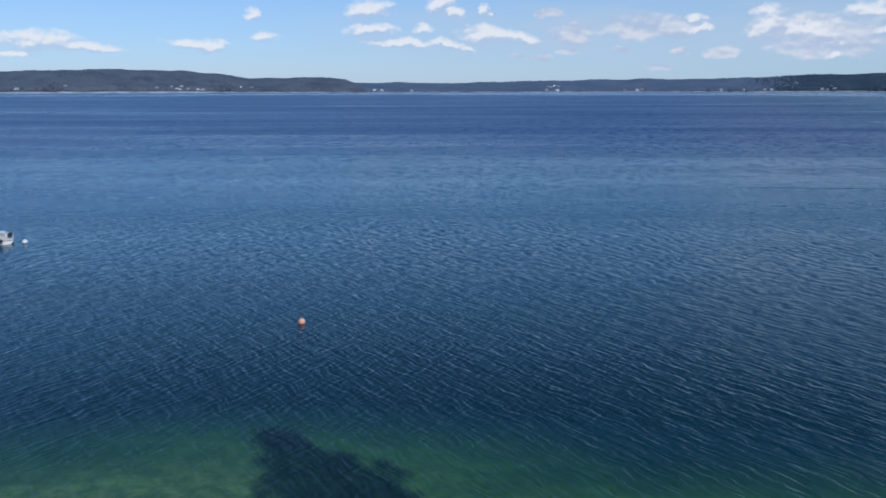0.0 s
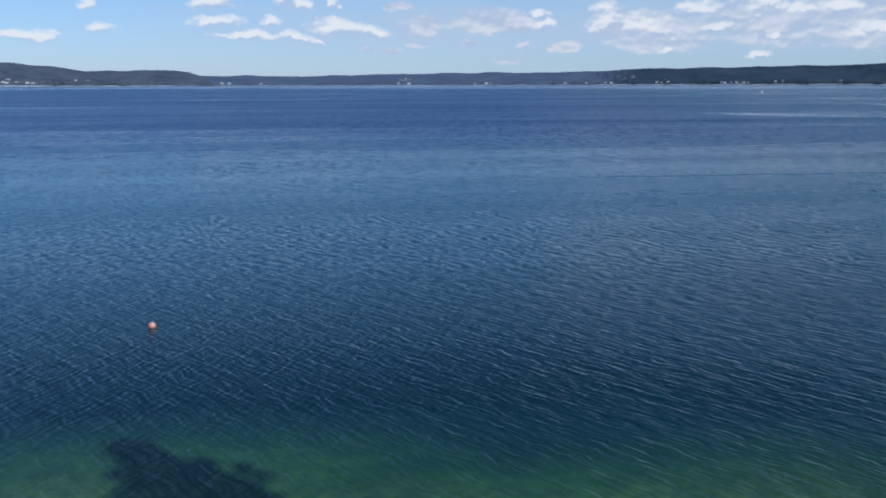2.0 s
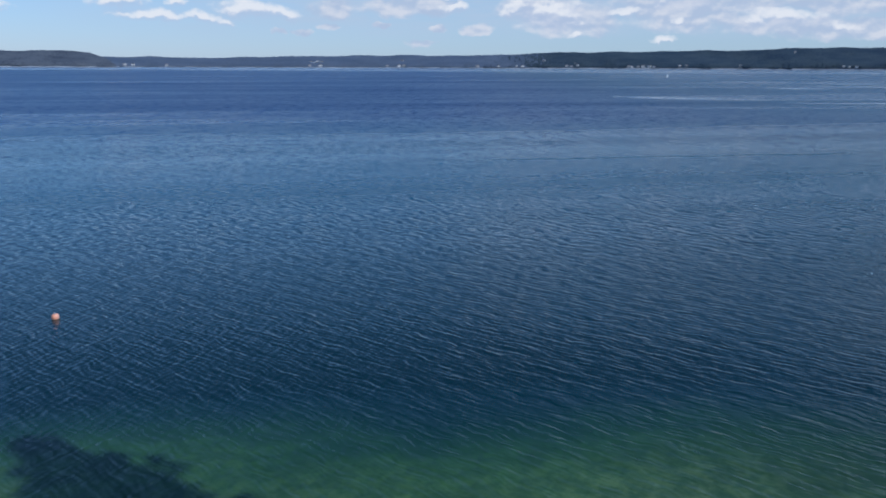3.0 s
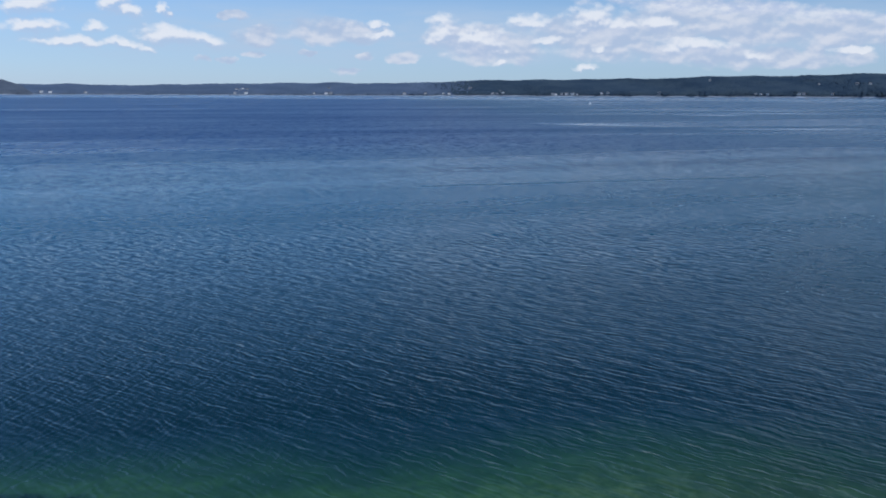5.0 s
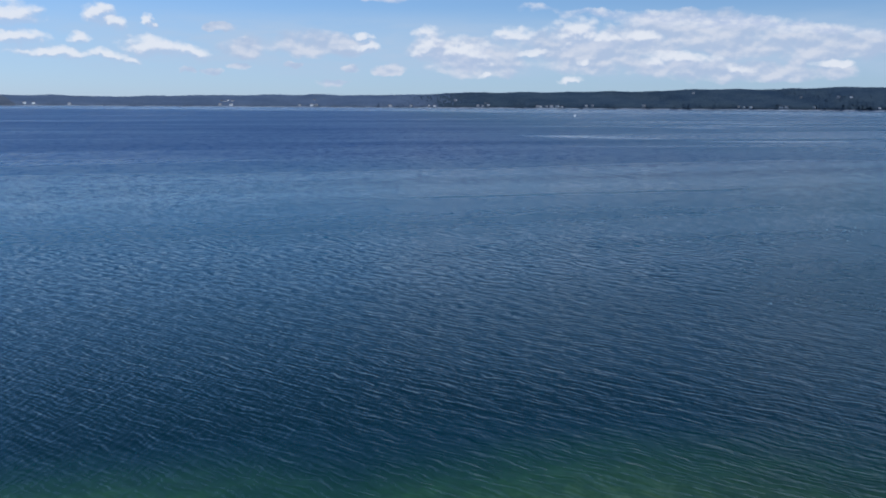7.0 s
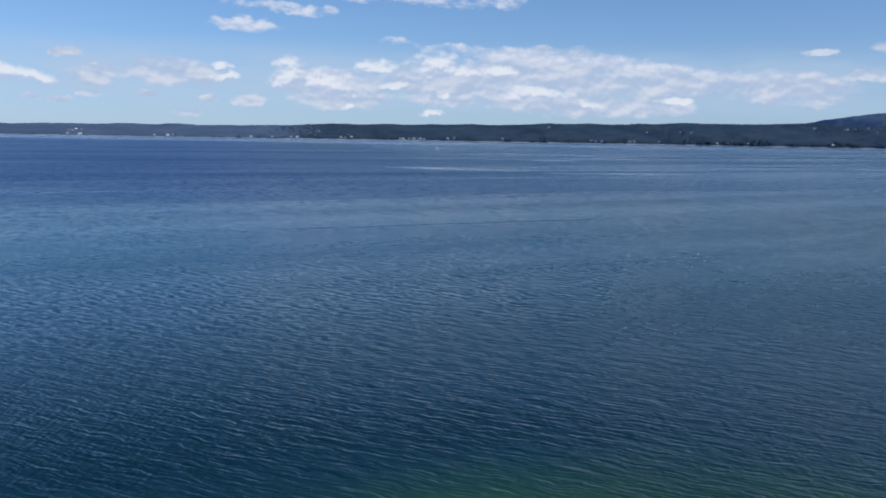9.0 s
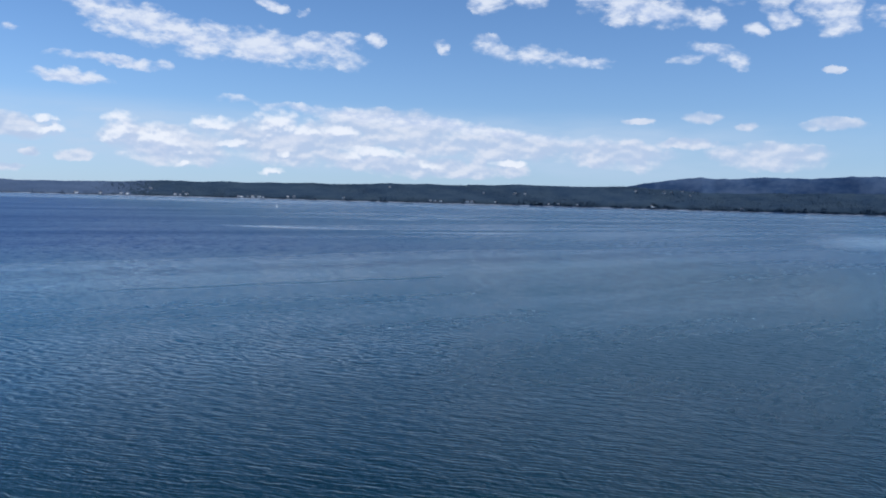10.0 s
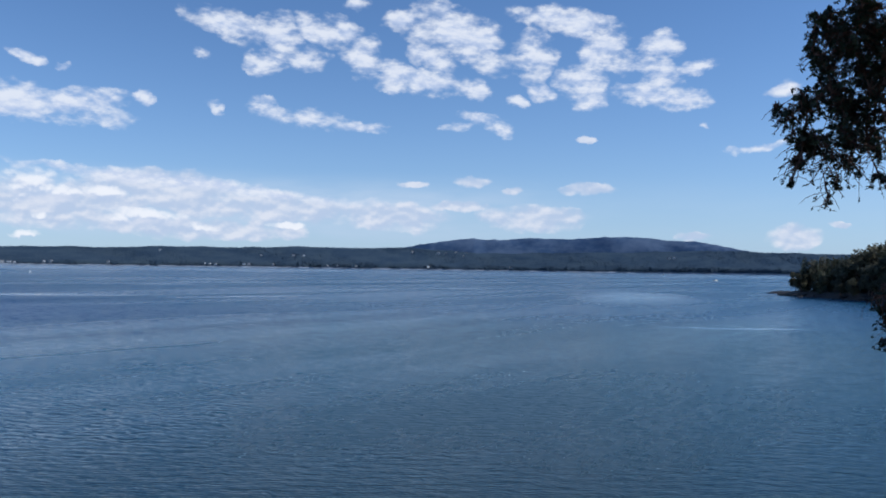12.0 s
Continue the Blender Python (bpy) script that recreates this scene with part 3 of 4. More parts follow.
class Shore:
    """A wooded shore seen across the water, as a height over azimuth and distance inland."""

    def __init__(self, line, near, depth, seed):
        self.az, self.el = np.array([p[0] for p in line], float), np.array([p[1] for p in line], float)
        self.near, self.depth, self.seed = near, depth, seed

    def start(self, az):
        return self.near + 25 * fbm(az * 0.5, az * 0, self.seed, 4)

    def ridge(self, az):
        return EYE_Z + np.tan(np.radians(np.interp(az, self.az, self.el))) * (self.near + self.depth) - TREE_H

    def z(self, az, d):
        top = np.maximum(self.ridge(az), 1.5)
        t = np.clip(d / self.depth, 0, 1.3)
        h = 1.0 + (top - 1.0) * np.minimum(1, 0.22 * smoothstep(t / 0.06) + 0.78 * smoothstep(t)) + np.minimum(t * 8, 1) * 2.5 * fbm(az * 2.2, d * 0.02, self.seed + 1, 3)
        return np.where(d < 8, 0.15 + 0.28 * d, np.maximum(h, 2.4))

    def at(self, az, d):
        r = self.start(az) + d
        a = np.radians(az)
        return np.stack([r * np.sin(a), r * np.cos(a), self.z(az, d)], -1)


def conifer_template(seed):
    """A far conifer: three ragged tiers, pointed."""
    rng = np.random.RandomState(seed)
    v, f = [], []
    for lo, hi, rad in ((0.08, 0.62, 0.20), (0.38, 0.84, 0.145), (0.64, 1.0, 0.085)):
        b = len(v)
        for i in range(5):
            a = 2 * math.pi * (i + rng.uniform(-0.3, 0.3)) / 5
            q = rad * rng.uniform(0.7, 1.25)
            v.append((q * math.cos(a), q * math.sin(a), lo + rng.uniform(-0.04, 0.04)))
        v.append((rng.uniform(-0.02, 0.02), rng.uniform(-0.02, 0.02), hi))
        f += [(b + i, b + (i + 1) % 5, b + 5) for i in range(5)]
    return np.array(v), np.array(f)


def roundtree_template(seed):
    """A far broad-leaved tree: a lumpy upright crown."""
    rng = np.random.RandomState(seed)
    v, f = [], []
    for k, (h, rad) in enumerate(((0.0, 0.33), (0.48, 0.27), (0.82, 0.14))):
        for i in range(6):
            a = 2 * math.pi * (i + 0.5 * (k % 2) + rng.uniform(-0.2, 0.2)) / 6
            q = rad * rng.uniform(0.75, 1.25)
            v.append((q * math.cos(a), q * math.sin(a), h + rng.uniform(-0.06, 0.06)))
    for k in range(2):
        for i in range(6):
            p, q = k * 6 + i, k * 6 + (i + 1) % 6
            f += [(p, q, q + 6), (p, q + 6, p + 6)]
    v.append((0, 0, 1.0))
    f += [(12 + i, 12 + (i + 1) % 6, 18) for i in range(6)]
    return np.array(v), np.array(f)


def forest(name, shore, lo, hi, rows, clear, seed, label, foliage, thin=None):
    """All trees of one shore in one mesh; clear: house places kept open."""
    rng = np.random.RandomState(seed)
    templates = [conifer_template(i) for i in range(2)] + [roundtree_template(i) for i in range(4)]
    width = (shore.near + 200) * math.radians(hi - lo)
    cols = int(width / 6.5)
    az = np.repeat(np.linspace(lo, hi, cols)[None], rows, 0) + rng.uniform(-0.09, 0.09, (rows, cols))
    d = np.repeat((12 + (shore.depth + 30) * np.linspace(0, 1, rows) ** 1.15)[:, None], cols, 1) + rng.uniform(-9, 9, (rows, cols))
    az, d = az.ravel(), np.maximum(d.ravel(), 11)
    keep = fbm(az * 3.1, d * 0.012, seed + 5, 4) > -0.75
    keep &= shore.ridge(az) > 0
    if thin:
        # the hazier and the clearer colouring of the wood blend between these azimuths
        keep &= rng.random_sample(len(az)) < smoothstep((az - thin[0]) / (thin[1] - thin[0]))
    for ca, cd in clear:
        side = np.abs(az - ca) * math.radians(1) * shore.near
        keep &= ~((side < 10) & (d > cd - 45) & (d < cd + 8))
    az, d = az[keep], d[keep]
    base = shore.at(az, d)
    which = rng.randint(2, 6, len(az))
    tall = rng.random_sample(len(az)) < 0.30
    which[tall] = rng.randint(0, 2, int(tall.sum()))
    grown = 1.0 + 0.22 * fbm(az * 1.7, d * 0.01, seed + 3, 4)
    h = rng.uniform(6.0, 9.0, len(az)) * grown
    h = np.where(tall, rng.uniform(7.0, 10.5, len(az)) * grown, np.clip(h, 3, 11))
    # the fringe along the water is uneven: tall clumps and low gaps
    h = h * np.where(d < 45, np.clip(1.0 + 0.4 * fbm(az * 6.0, d * 0.02, seed + 9, 4), 0.45, 1.9), 1.0)
    spin, stout = rng.uniform(0, 6.28, len(az)), np.where(tall, rng.uniform(1.5, 2.2, len(az)), rng.uniform(2.0, 3.0, len(az)))
    V, F, n = [], [], 0
    for k, (tv, tf) in enumerate(templates):
        sel = which == k
        m = int(sel.sum())
        c, s, hh, w = np.cos(spin[sel])[:, None], np.sin(spin[sel])[:, None], h[sel][:, None], (h[sel] * stout[sel])[:, None]
        x = base[sel, 0:1] + (tv[None, :, 0] * c - tv[None, :, 1] * s) * w
        y = base[sel, 1:2] + (tv[None, :, 0] * s + tv[None, :, 1] * c) * w
        z = base[sel, 2:3] + tv[None, :, 2] * hh - 0.5
        V.append(np.stack([x, y, z], -1).reshape(-1, 3))
        F.append((tf[None] + (np.arange(m) * len(tv))[:, None, None]).reshape(-1, 3) + n)
        n += m * len(tv)
    # the closed lower canopy between the crowns, open round the houses
    ga, gd = np.meshgrid(np.linspace(lo, hi, int((hi - lo) / 0.09)), np.concatenate([[10, 12, 16, 22], np.linspace(32, shore.depth + 35, 22)]), indexing="xy")
    depth = 5.8 + 1.4 * fbm(ga * 9.0, gd * 0.09, seed + 7, 4)
    if thin:
        depth = depth * smoothstep((ga - thin[0]) / (thin[1] - thin[0])) - 1.0
    for ca, cd in clear:
        side = np.abs(ga - ca) * math.radians(1) * shore.near
        depth = np.where((side < 9) & (gd > cd - 40) & (gd < cd + 6), -1.0, depth)
    depth = np.where((gd < 11) | (shore.ridge(ga) < 0), -1.5, depth)
    sheet = shore.at(ga, gd)
    sheet[..., 2] += depth
    quads = grid_faces(*ga.shape)[:, ::-1] + n
    V.append(sheet.reshape(-1, 3))
    F += [quads[:, :3], quads[:, [0, 2, 3]]]
    ob = new(name, mesh_from(name, np.concatenate(V), np.concatenate(F), foliage, True))
    tagged(ob, label, "forest", kind="stuff")


def land(name, shore, lo, hi, label):
    az = np.linspace(lo, hi, int((hi - lo) * 8))
    d = np.concatenate([[-30, -8, 0, 4, 7.9, 8.1, 12, 18, 26], np.linspace(40, shore.depth + 40, 16)])
    A, D = np.meshgrid(az, d, indexing="xy")
    p = shore.at(A, D)
    p[..., 2] = np.where(D < 0, -1.0, p[..., 2])
    faces = grid_faces(len(d), len(az))[:, ::-1]
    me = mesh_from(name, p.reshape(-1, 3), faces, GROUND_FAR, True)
    me.materials.append(BEACH)
    row = np.arange(len(faces)) // (len(az) - 1)
    me.polygons.foreach_set("material_index", (row < 5).astype(np.int32))
    tagged(new(name, me), label, "shore", kind="structure")


HEADLAND = Shore(HEAD_LINE, 3650, 380, 31)
FAR = Shore(FAR_LINE, 4120, 430, 41)
HEAD_HOUSES = [(-26.7, 16), (-24.0, 66), (-18.7, 22), (-17.8, 58), (-17.5, 16), (-17.3, 14), (-17.2, 62), (-16.8, 16), (-16.2, 15), (-15.9, 14),
               (-13.5, 110), (-12.8, 82)]
FAR_HOUSES = [(-4.8, 22), (-4.3, 20), (-2.3, 18), (6.7, 16), (6.8, 174), (7.0, 144), (7.2, 186), (7.4, 16), (7.5, 170), (11.8, 16), (12.6, 14),
              (12.8, 210), (12.9, 16), (17.8, 14), (19.2, 16), (20.4, 16), (20.8, 14), (22.2, 174), (23.7, 16), (24.0, 15), (24.2, 84), (24.4, 20)]
FAR_HOUSES_EAST = [(27.7, 13), (27.9, 13), (28.3, 14), (28.6, 13), (29.0, 14), (29.3, 13), (30.9, 18), (31.3, 20), (34.6, 22), (37.7, 288),
                   (40.5, 16), (40.8, 15), (41.2, 14), (43.0, 15), (43.3, 15), (44.1, 216), (44.9, 16), (46.2, 198), (46.9, 196), (48.5, 14),
                   (49.2, 14), (50.4, 14), (54.2, 298), (55.3, 14), (56.0, 310), (56.5, 332), (57.2, 378), (57.7, 276), (57.9, 414), (60.9, 16),
                   (71.4, 238), (71.7, 240)]
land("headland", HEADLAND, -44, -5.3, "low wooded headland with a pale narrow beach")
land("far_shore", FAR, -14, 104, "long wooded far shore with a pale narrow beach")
forest("headland_forest", HEADLAND, -44, -5.4, 24, HEAD_HOUSES, 51, "dense dark forest covering the headland, blued by haze", WOODS)
forest("far_forest", FAR, -14, 24, 26, FAR_HOUSES, 61, "hazy blue-green forest along the far shore", FIR_HAZY, (24, 18))
forest("far_forest", FAR, 18, 104, 26, FAR_HOUSES + FAR_HOUSES_EAST, 62, "dense dark forest along the far shore, blue-green with haze", FIR, (18, 24))


def build_hills():
    az = np.linspace(51, 79, 300)
    el = np.interp(az, [p[0] for p in HILL_LINE], [p[1] for p in HILL_LINE])
    d = np.linspace(0, 1, 14)
    A, D = np.meshgrid(az, d, indexing="xy")
    r = 4580 + 330 * D
    top = EYE_Z + np.tan(np.radians(el))[None] * 4860 + 3.5 * fbm(A * 3.0, D * 6, 71, 5)
    z = 20 + (top - 20) * smoothstep(D / 0.85) + 13 * np.sin(D * math.pi) * fbm(A * 0.9 + D * 2.0, D * 5, 72, 4)
    a = np.radians(A)
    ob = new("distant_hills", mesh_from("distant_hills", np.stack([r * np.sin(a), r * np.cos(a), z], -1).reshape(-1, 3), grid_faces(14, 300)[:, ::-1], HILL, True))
    tagged(ob, "rounded wooded hills beyond the far shore, coloured blue for haze", "hills", kind="structure")


build_hills()


def box(bm, lo, hi, bevel=0.0):
    r = bmesh.ops.create_cube(bm, size=1.0)
    bmesh.ops.transform(bm, verts=r["verts"], matrix=Matrix.LocRotScale([(a + b) / 2 for a, b in zip(lo, hi)], None, [b - a for a, b in zip(lo, hi)]))
    if bevel:
        edges = list({e for v in r["verts"] for e in v.link_edges})
        bmesh.ops.bevel(bm, geom=edges, offset=bevel, segments=2, affect="EDGES")
    return bm


def build_house(place, label):
    house = thing("house", place, label, "house", "shore houses")
    w, l, h = 5.5, 8.0, 5.0
    bm = bmesh.new()
    foot = [bm.verts.new(p) for p in ((-l, -w, -3), (l, -w, -3), (l, w, -3), (-l, w, -3))]
    eave = [bm.verts.new(p) for p in ((-l, -w, h), (l, -w, h), (l, w, h), (-l, w, h))]
    gable = [bm.verts.new(p) for p in ((-l, 0, h + 3.2), (l, 0, h + 3.2))]
    for i in range(4):
        bm.faces.new((foot[i], foot[(i + 1) % 4], eave[(i + 1) % 4], eave[i]))
    bm.faces.new((eave[3], eave[0], gable[0]))
    bm.faces.new((eave[1], eave[2], gable[1]))
    part("wall", bm, PAINT, house)
    for s in (-1, 1):
        bm = bmesh.new()
        e = [(-l - 0.5, s * (w + 0.6), h - 0.35), (l + 0.5, s * (w + 0.6), h - 0.35), (l + 0.5, 0, h + 3.25), (-l - 0.5, 0, h + 3.25)]
        a = [bm.verts.new(p) for p in e]
        b = [bm.verts.new((p[0], p[1], p[2] + 0.3)) for p in e]
        bm.faces.new(a)
        bm.faces.new(b[::-1])
        for i in range(4):
            bm.faces.new((a[i], a[(i + 1) % 4], b[(i + 1) % 4], b[i]))
        bmesh.ops.recalc_face_normals(bm, faces=bm.faces)
        part("roof", bm, SHINGLE, house)
    for x in (-5, -1.2, 2.6, 5.8):
        part("window", box(bmesh.new(), (x - 0.7, -w - 0.08, 1.2), (x + 0.7, -w - 0.01, 2.8)), GLASS, house)
    return house


def shore_houses():
    first = None
    rng = random.Random(8)
    for shore, rows in ((HEADLAND, HEAD_HOUSES), (FAR, FAR_HOUSES), (FAR, FAR_HOUSES_EAST)):
        for az, d in rows:
            x, y, z = shore.at(np.array(float(az)), np.array(float(d)))
            m = pose(float(x), float(y), float(z) + 0.4, 0, 0, -az + rng.uniform(-25, 25))
            m = m @ Matrix.Diagonal((*[rng.uniform(0.55, 1.0)] * 3, 1))
            if first is None:
                first = build_house(m, "small white gabled house among trees by the water")
            else:
                copy_thing(first, m)


shore_houses()

# ------------------------------------------------------------------ the wooded point
POINT = [(440, 10), (469, 48), (500, 80), (535, 106), (585, 122), (627, 136)]


def point_depth(x, y):
    """Distance inland from the point's shoreline: positive on land."""
    best, inside = np.full(x.shape, 1e9), np.full(x.shape, -1.0)
    for (x0, y0), (x1, y1) in zip(POINT[:-1], POINT[1:]):
        dx, dy = x1 - x0, y1 - y0
        t = np.clip(((x - x0) * dx + (y - y0) * dy) / (dx * dx + dy * dy), 0, 1)
        dist = np.hypot(x - x0 - t * dx, y - y0 - t * dy)
        side = np.where(dx * (y - y0) - dy * (x - x0) < 0, 1.0, -1.0)
        inside = np.where(dist < best, side, inside)
        best = np.minimum(best, dist)
    tip = (619 - x) * 0.55
    return np.minimum(best * inside, tip) + 1.5 * fbm(x * 0.12, y * 0.12, 81, 4)


def point_z(x, y):
    d = point_depth(x, y)
    low = 0.35 + 0.65 * smoothstep((600 - x) / 50)
    rise = 3.2 * smoothstep((d + 1) / 7) * low + 7 * smoothstep((d - 6) / 60) * low + 5 * smoothstep((520 - x) / 80) * smoothstep(d / 40)
    return np.where(d > -1, -0.4 + rise + 0.3 * fbm(x * 0.5, y * 0.5, 82, 3), -1.5)


def build_point():
    x, y = np.meshgrid(np.linspace(415, 700, 150), np.linspace(-160, 150, 150), indexing="xy")
    z = point_z(x, y)
    ob = new("point_ground", mesh_from("point_ground", np.stack([x, y, z], -1).reshape(-1, 3), grid_faces(150, 150), ROCK, True))
    tagged(ob, "low dark rocky point under trees", "shore", kind="structure")


build_point()


def add_tube(V, F, pts, radii, sides=6):
    """A tapered tube along pts."""
    b = len(V)
    pts = [Vector(p) for p in pts]
    for i, p in enumerate(pts):
        d = (pts[min(i + 1, len(pts) - 1)] - pts[max(i - 1, 0)]).normalized()
        u = d.orthogonal().normalized()
        w = d.cross(u)
        for k in range(sides):
            a = 2 * math.pi * k / sides
            V.append(tuple(p + (u * math.cos(a) + w * math.sin(a)) * radii[i]))
    for i in range(len(pts) - 1):
        for k in range(sides):
            p, q = b + i * sides + k, b + i * sides + (k + 1) % sides
            F.append((p, q, q + sides, p + sides))


def conifer_meshes(seed, height):
    """Trunk and crown meshes of a fir: whorls of drooping sprays with gaps."""
    rng = random.Random(seed)
    V, F = [], []
    lean = rng.uniform(-0.4, 0.4)
    line = [(lean * t * t, 0.3 * math.sin(3 * t + seed), height * t - 1.0 * (t == 0)) for t in (0, 0.25, 0.5, 0.75, 0.97)]
    add_tube(V, F, line, [0.34, 0.28, 0.2, 0.12, 0.03])
    trunk = mesh_from("trunk", V, F, BARK, True)
    V, F = [], []
    z = height * rng.uniform(0.03, 0.08)
    while z < height:
        t = z / height
        reach = (0.16 + 0.05 * rng.random()) * height * (1 - t) ** 0.75 + 0.25
        for _ in range(rng.randint(5, 8)):
            if rng.random() < 0.16:
                continue
            a, L = rng.uniform(0, 6.28), reach * rng.uniform(0.55, 1.15)
            c, s = math.cos(a), math.sin(a)
            drop = rng.uniform(0.1, 0.4) * L
            for k in range(4):
                q = L * (0.3 + 0.23 * k)
                wide = (0.30 - 0.05 * k) * L + 0.2
                zz = z - drop * (k / 3) ** 1.3 + rng.uniform(-0.2, 0.2)
                b = len(V)
                for du, dv, dz in ((-0.6, 0, 0.1), (0, -wide, -0.35), (0.9, rng.uniform(-0.2, 0.2), -0.3), (0, wide, -0.35)):
                    u = q + du * (0.5 + 0.14 * L)
                    v = dv * rng.uniform(0.7, 1.2)
                    V.append((lean * t * t + u * c - v * s, u * s + v * c, zz + dz * rng.uniform(0.5, 1.5)))
                F.append((b, b + 1, b + 2, b + 3))
        z += height * rng.uniform(0.028, 0.05)
    return trunk, mesh_from("crown", V, F, NEEDLES)


def broadleaf_meshes(seed, height):
    """Trunk and crown meshes of a spreading tree: limbs that carry clumps of leaf sprays."""
    rng = random.Random(seed)
    V, F, L, G = [], [], [], []
    fork = (rng.uniform(-0.6, 0.6), rng.uniform(-0.6, 0.6), height * 0.35)
    add_tube(V, F, [(0, 0, -1), (0.2, 0.1, height * 0.18), fork], [0.34, 0.28, 0.22])
    for i in range(14):
        a = 6.28 * i / 14 + rng.uniform(-0.3, 0.3)
        rad, h = height * rng.uniform(0.08, 0.34), height * rng.uniform(0.22, 0.90)
        tip = Vector((fork[0] + rad * math.cos(a), fork[1] + rad * math.sin(a), h))
        mid = Vector(fork).lerp(tip, 0.5) + Vector((0, 0, 0.5))
        add_tube(V, F, [fork, mid, tip], [0.17, 0.1, 0.03], 5)
        size = height * rng.uniform(0.10, 0.17)
        for _ in range(180):
            d = Vector((rng.gauss(0, 1), rng.gauss(0, 1), rng.gauss(0, 0.75))).normalized() * size * rng.random() ** 0.4
            p = tip + d
            u = Vector((rng.gauss(0, 1), rng.gauss(0, 1), rng.gauss(0, 1))).normalized()
            w = u.orthogonal()
            s = rng.uniform(0.18, 0.42)
            b = len(L)
            L += [tuple(p + u * s), tuple(p + w * s * 0.7), tuple(p - u * s), tuple(p - w * s * 0.7)]
            G.append((b, b + 1, b + 2, b + 3))
    return mesh_from("trunk", V, F, BARK, True), mesh_from("crown", L, G, BROADLEAF)


def point_trees():
    kinds = [("fir_tree", conifer_meshes(i, h), h, "tall dark green fir on the rocky point", "fir") for i, h in ((1, 22), (2, 18), (3, 25), (4, 15))]
    kinds += [("broadleaf_tree", broadleaf_meshes(i, h), h, "olive green spreading tree on the rocky point", "tree") for i, h in ((5, 12), (6, 15), (7, 10))]
    rng = random.Random(12)
    placed = []
    tries = 0
    while len(placed) < 250 and tries < 9000:
        tries += 1
        x, y = rng.uniform(438, 594), rng.uniform(-60, 132)
        d = float(point_depth(np.array(x), np.array(y)))
        az = math.degrees(math.atan2(x, y))
        if d < 3.0 or d > 55 or az > 92 or az < 79.0 or any((x - a) ** 2 + (y - b) ** 2 < 9 for a, b in placed):
            continue
        placed.append((x, y))
        edge = d < 8
        pick = rng.choice((1, 3, 4, 5, 5, 6)) if edge else rng.choice((0, 0, 1, 2, 2, 4, 5))
        name, (trunk, crown), h, label, cat = kinds[pick]
        want = (12 if edge else 19) * (1.3 if az > 82.8 else 1.0) * (1.0 + max(0, 520 - x) / 250) * rng.uniform(0.75, 1.15)
        # the wood rises towards the mainland
        base, limit = float(point_z(np.array(x), np.array(y))), 1.12 + max(0.0, az - 82.6) * 0.75
        want = min(want, (EYE_Z - base + math.hypot(x, y) * math.tan(radians(limit))) * rng.uniform(0.9, 1.06))
        tree = thing(name, pose(x, y, float(point_z(np.array(x), np.array(y))), 0, 0, rng.uniform(0, 360)) @ Matrix.Diagonal((*[want / h] * 3, 1)), label, cat, "trees on the point")
        child("trunk", trunk, tree)
        child("crown", crown, tree)


point_trees()


def bluff_tree(x, y, height):
    base = float(bluff_z(np.array(x), np.array(y)))
    trunk, crown = broadleaf_meshes(9, height)
    tree = thing("broadleaf_tree", pose(x, y, base, 0, 0, 40), "spreading tree on the grassy bluff beside the viewpoint", "tree")
    child("trunk", trunk, tree)
    child("crown", crown, tree)


bluff_tree(26.6, -7.6, 13.3)


def rock_mesh(seed):
    rng = random.Random(seed)
    bm = bmesh.new()
    bmesh.ops.create_icosphere(bm, subdivisions=3, radius=1.0)
    for v in bm.verts:
        n = noise.fractal(v.co * 1.3 + Vector((seed * 7.1, 0, 0)), 1.0, 2.0, 4)
        v.co *= 1 + 0.35 * n
        v.co.z *= 0.5
    me = bpy.data.meshes.new("rock")
    bm.to_mesh(me)
    bm.free()
    me.materials.append(ROCK)
    return me


def point_rocks():
    meshes = [rock_mesh(i) for i in range(4)]
    rng = random.Random(3)
    for i in range(34):
        t = rng.random() ** 0.6
        k = min(int(t * 4), 3)
        (x0, y0), (x1, y1) = POINT[k], POINT[k + 1]
        u = rng.random()
        x, y = x0 + u * (x1 - x0) + rng.uniform(-4, 4), y0 + u * (y1 - y0) + rng.uniform(-2, 5)
        s = rng.uniform(0.8, 2.6)
        ob = new("boulder", meshes[i % 4])
        ob.matrix_basis = pose(x, y, max(float(point_z(np.array(x), np.array(y))), -0.3), 0, 0, rng.uniform(0, 360)) @ Matrix.Diagonal((s * 1.8, s, s, 1))
        tagged(ob, "dark wet boulder at the water's edge", "rock", "shore boulders")
    # two low reefs at the very tip
    for i in range(14):
        far_reef = i < 7
        u = (i % 7) / 6
        a = radians((77.85 if far_reef else 78.35) + 0.75 * u)
        r = (622 if far_reef else 548) - 6 * u + rng.uniform(-5, 5)
        s = rng.uniform(1.0, 1.6) * (0.7 + 0.9 * u)
        ob = new("boulder", meshes[i % 4])
        ob.matrix_basis = pose(r * math.sin(a), r * math.cos(a), 0.2, 0, 0, rng.uniform(0, 360)) @ Matrix.Diagonal((s * 2.2, s * 1.8, s * 1.2, 1))
        tagged(ob, "dark brown boulder on the reef at the point", "rock", "shore boulders")


point_rocks()

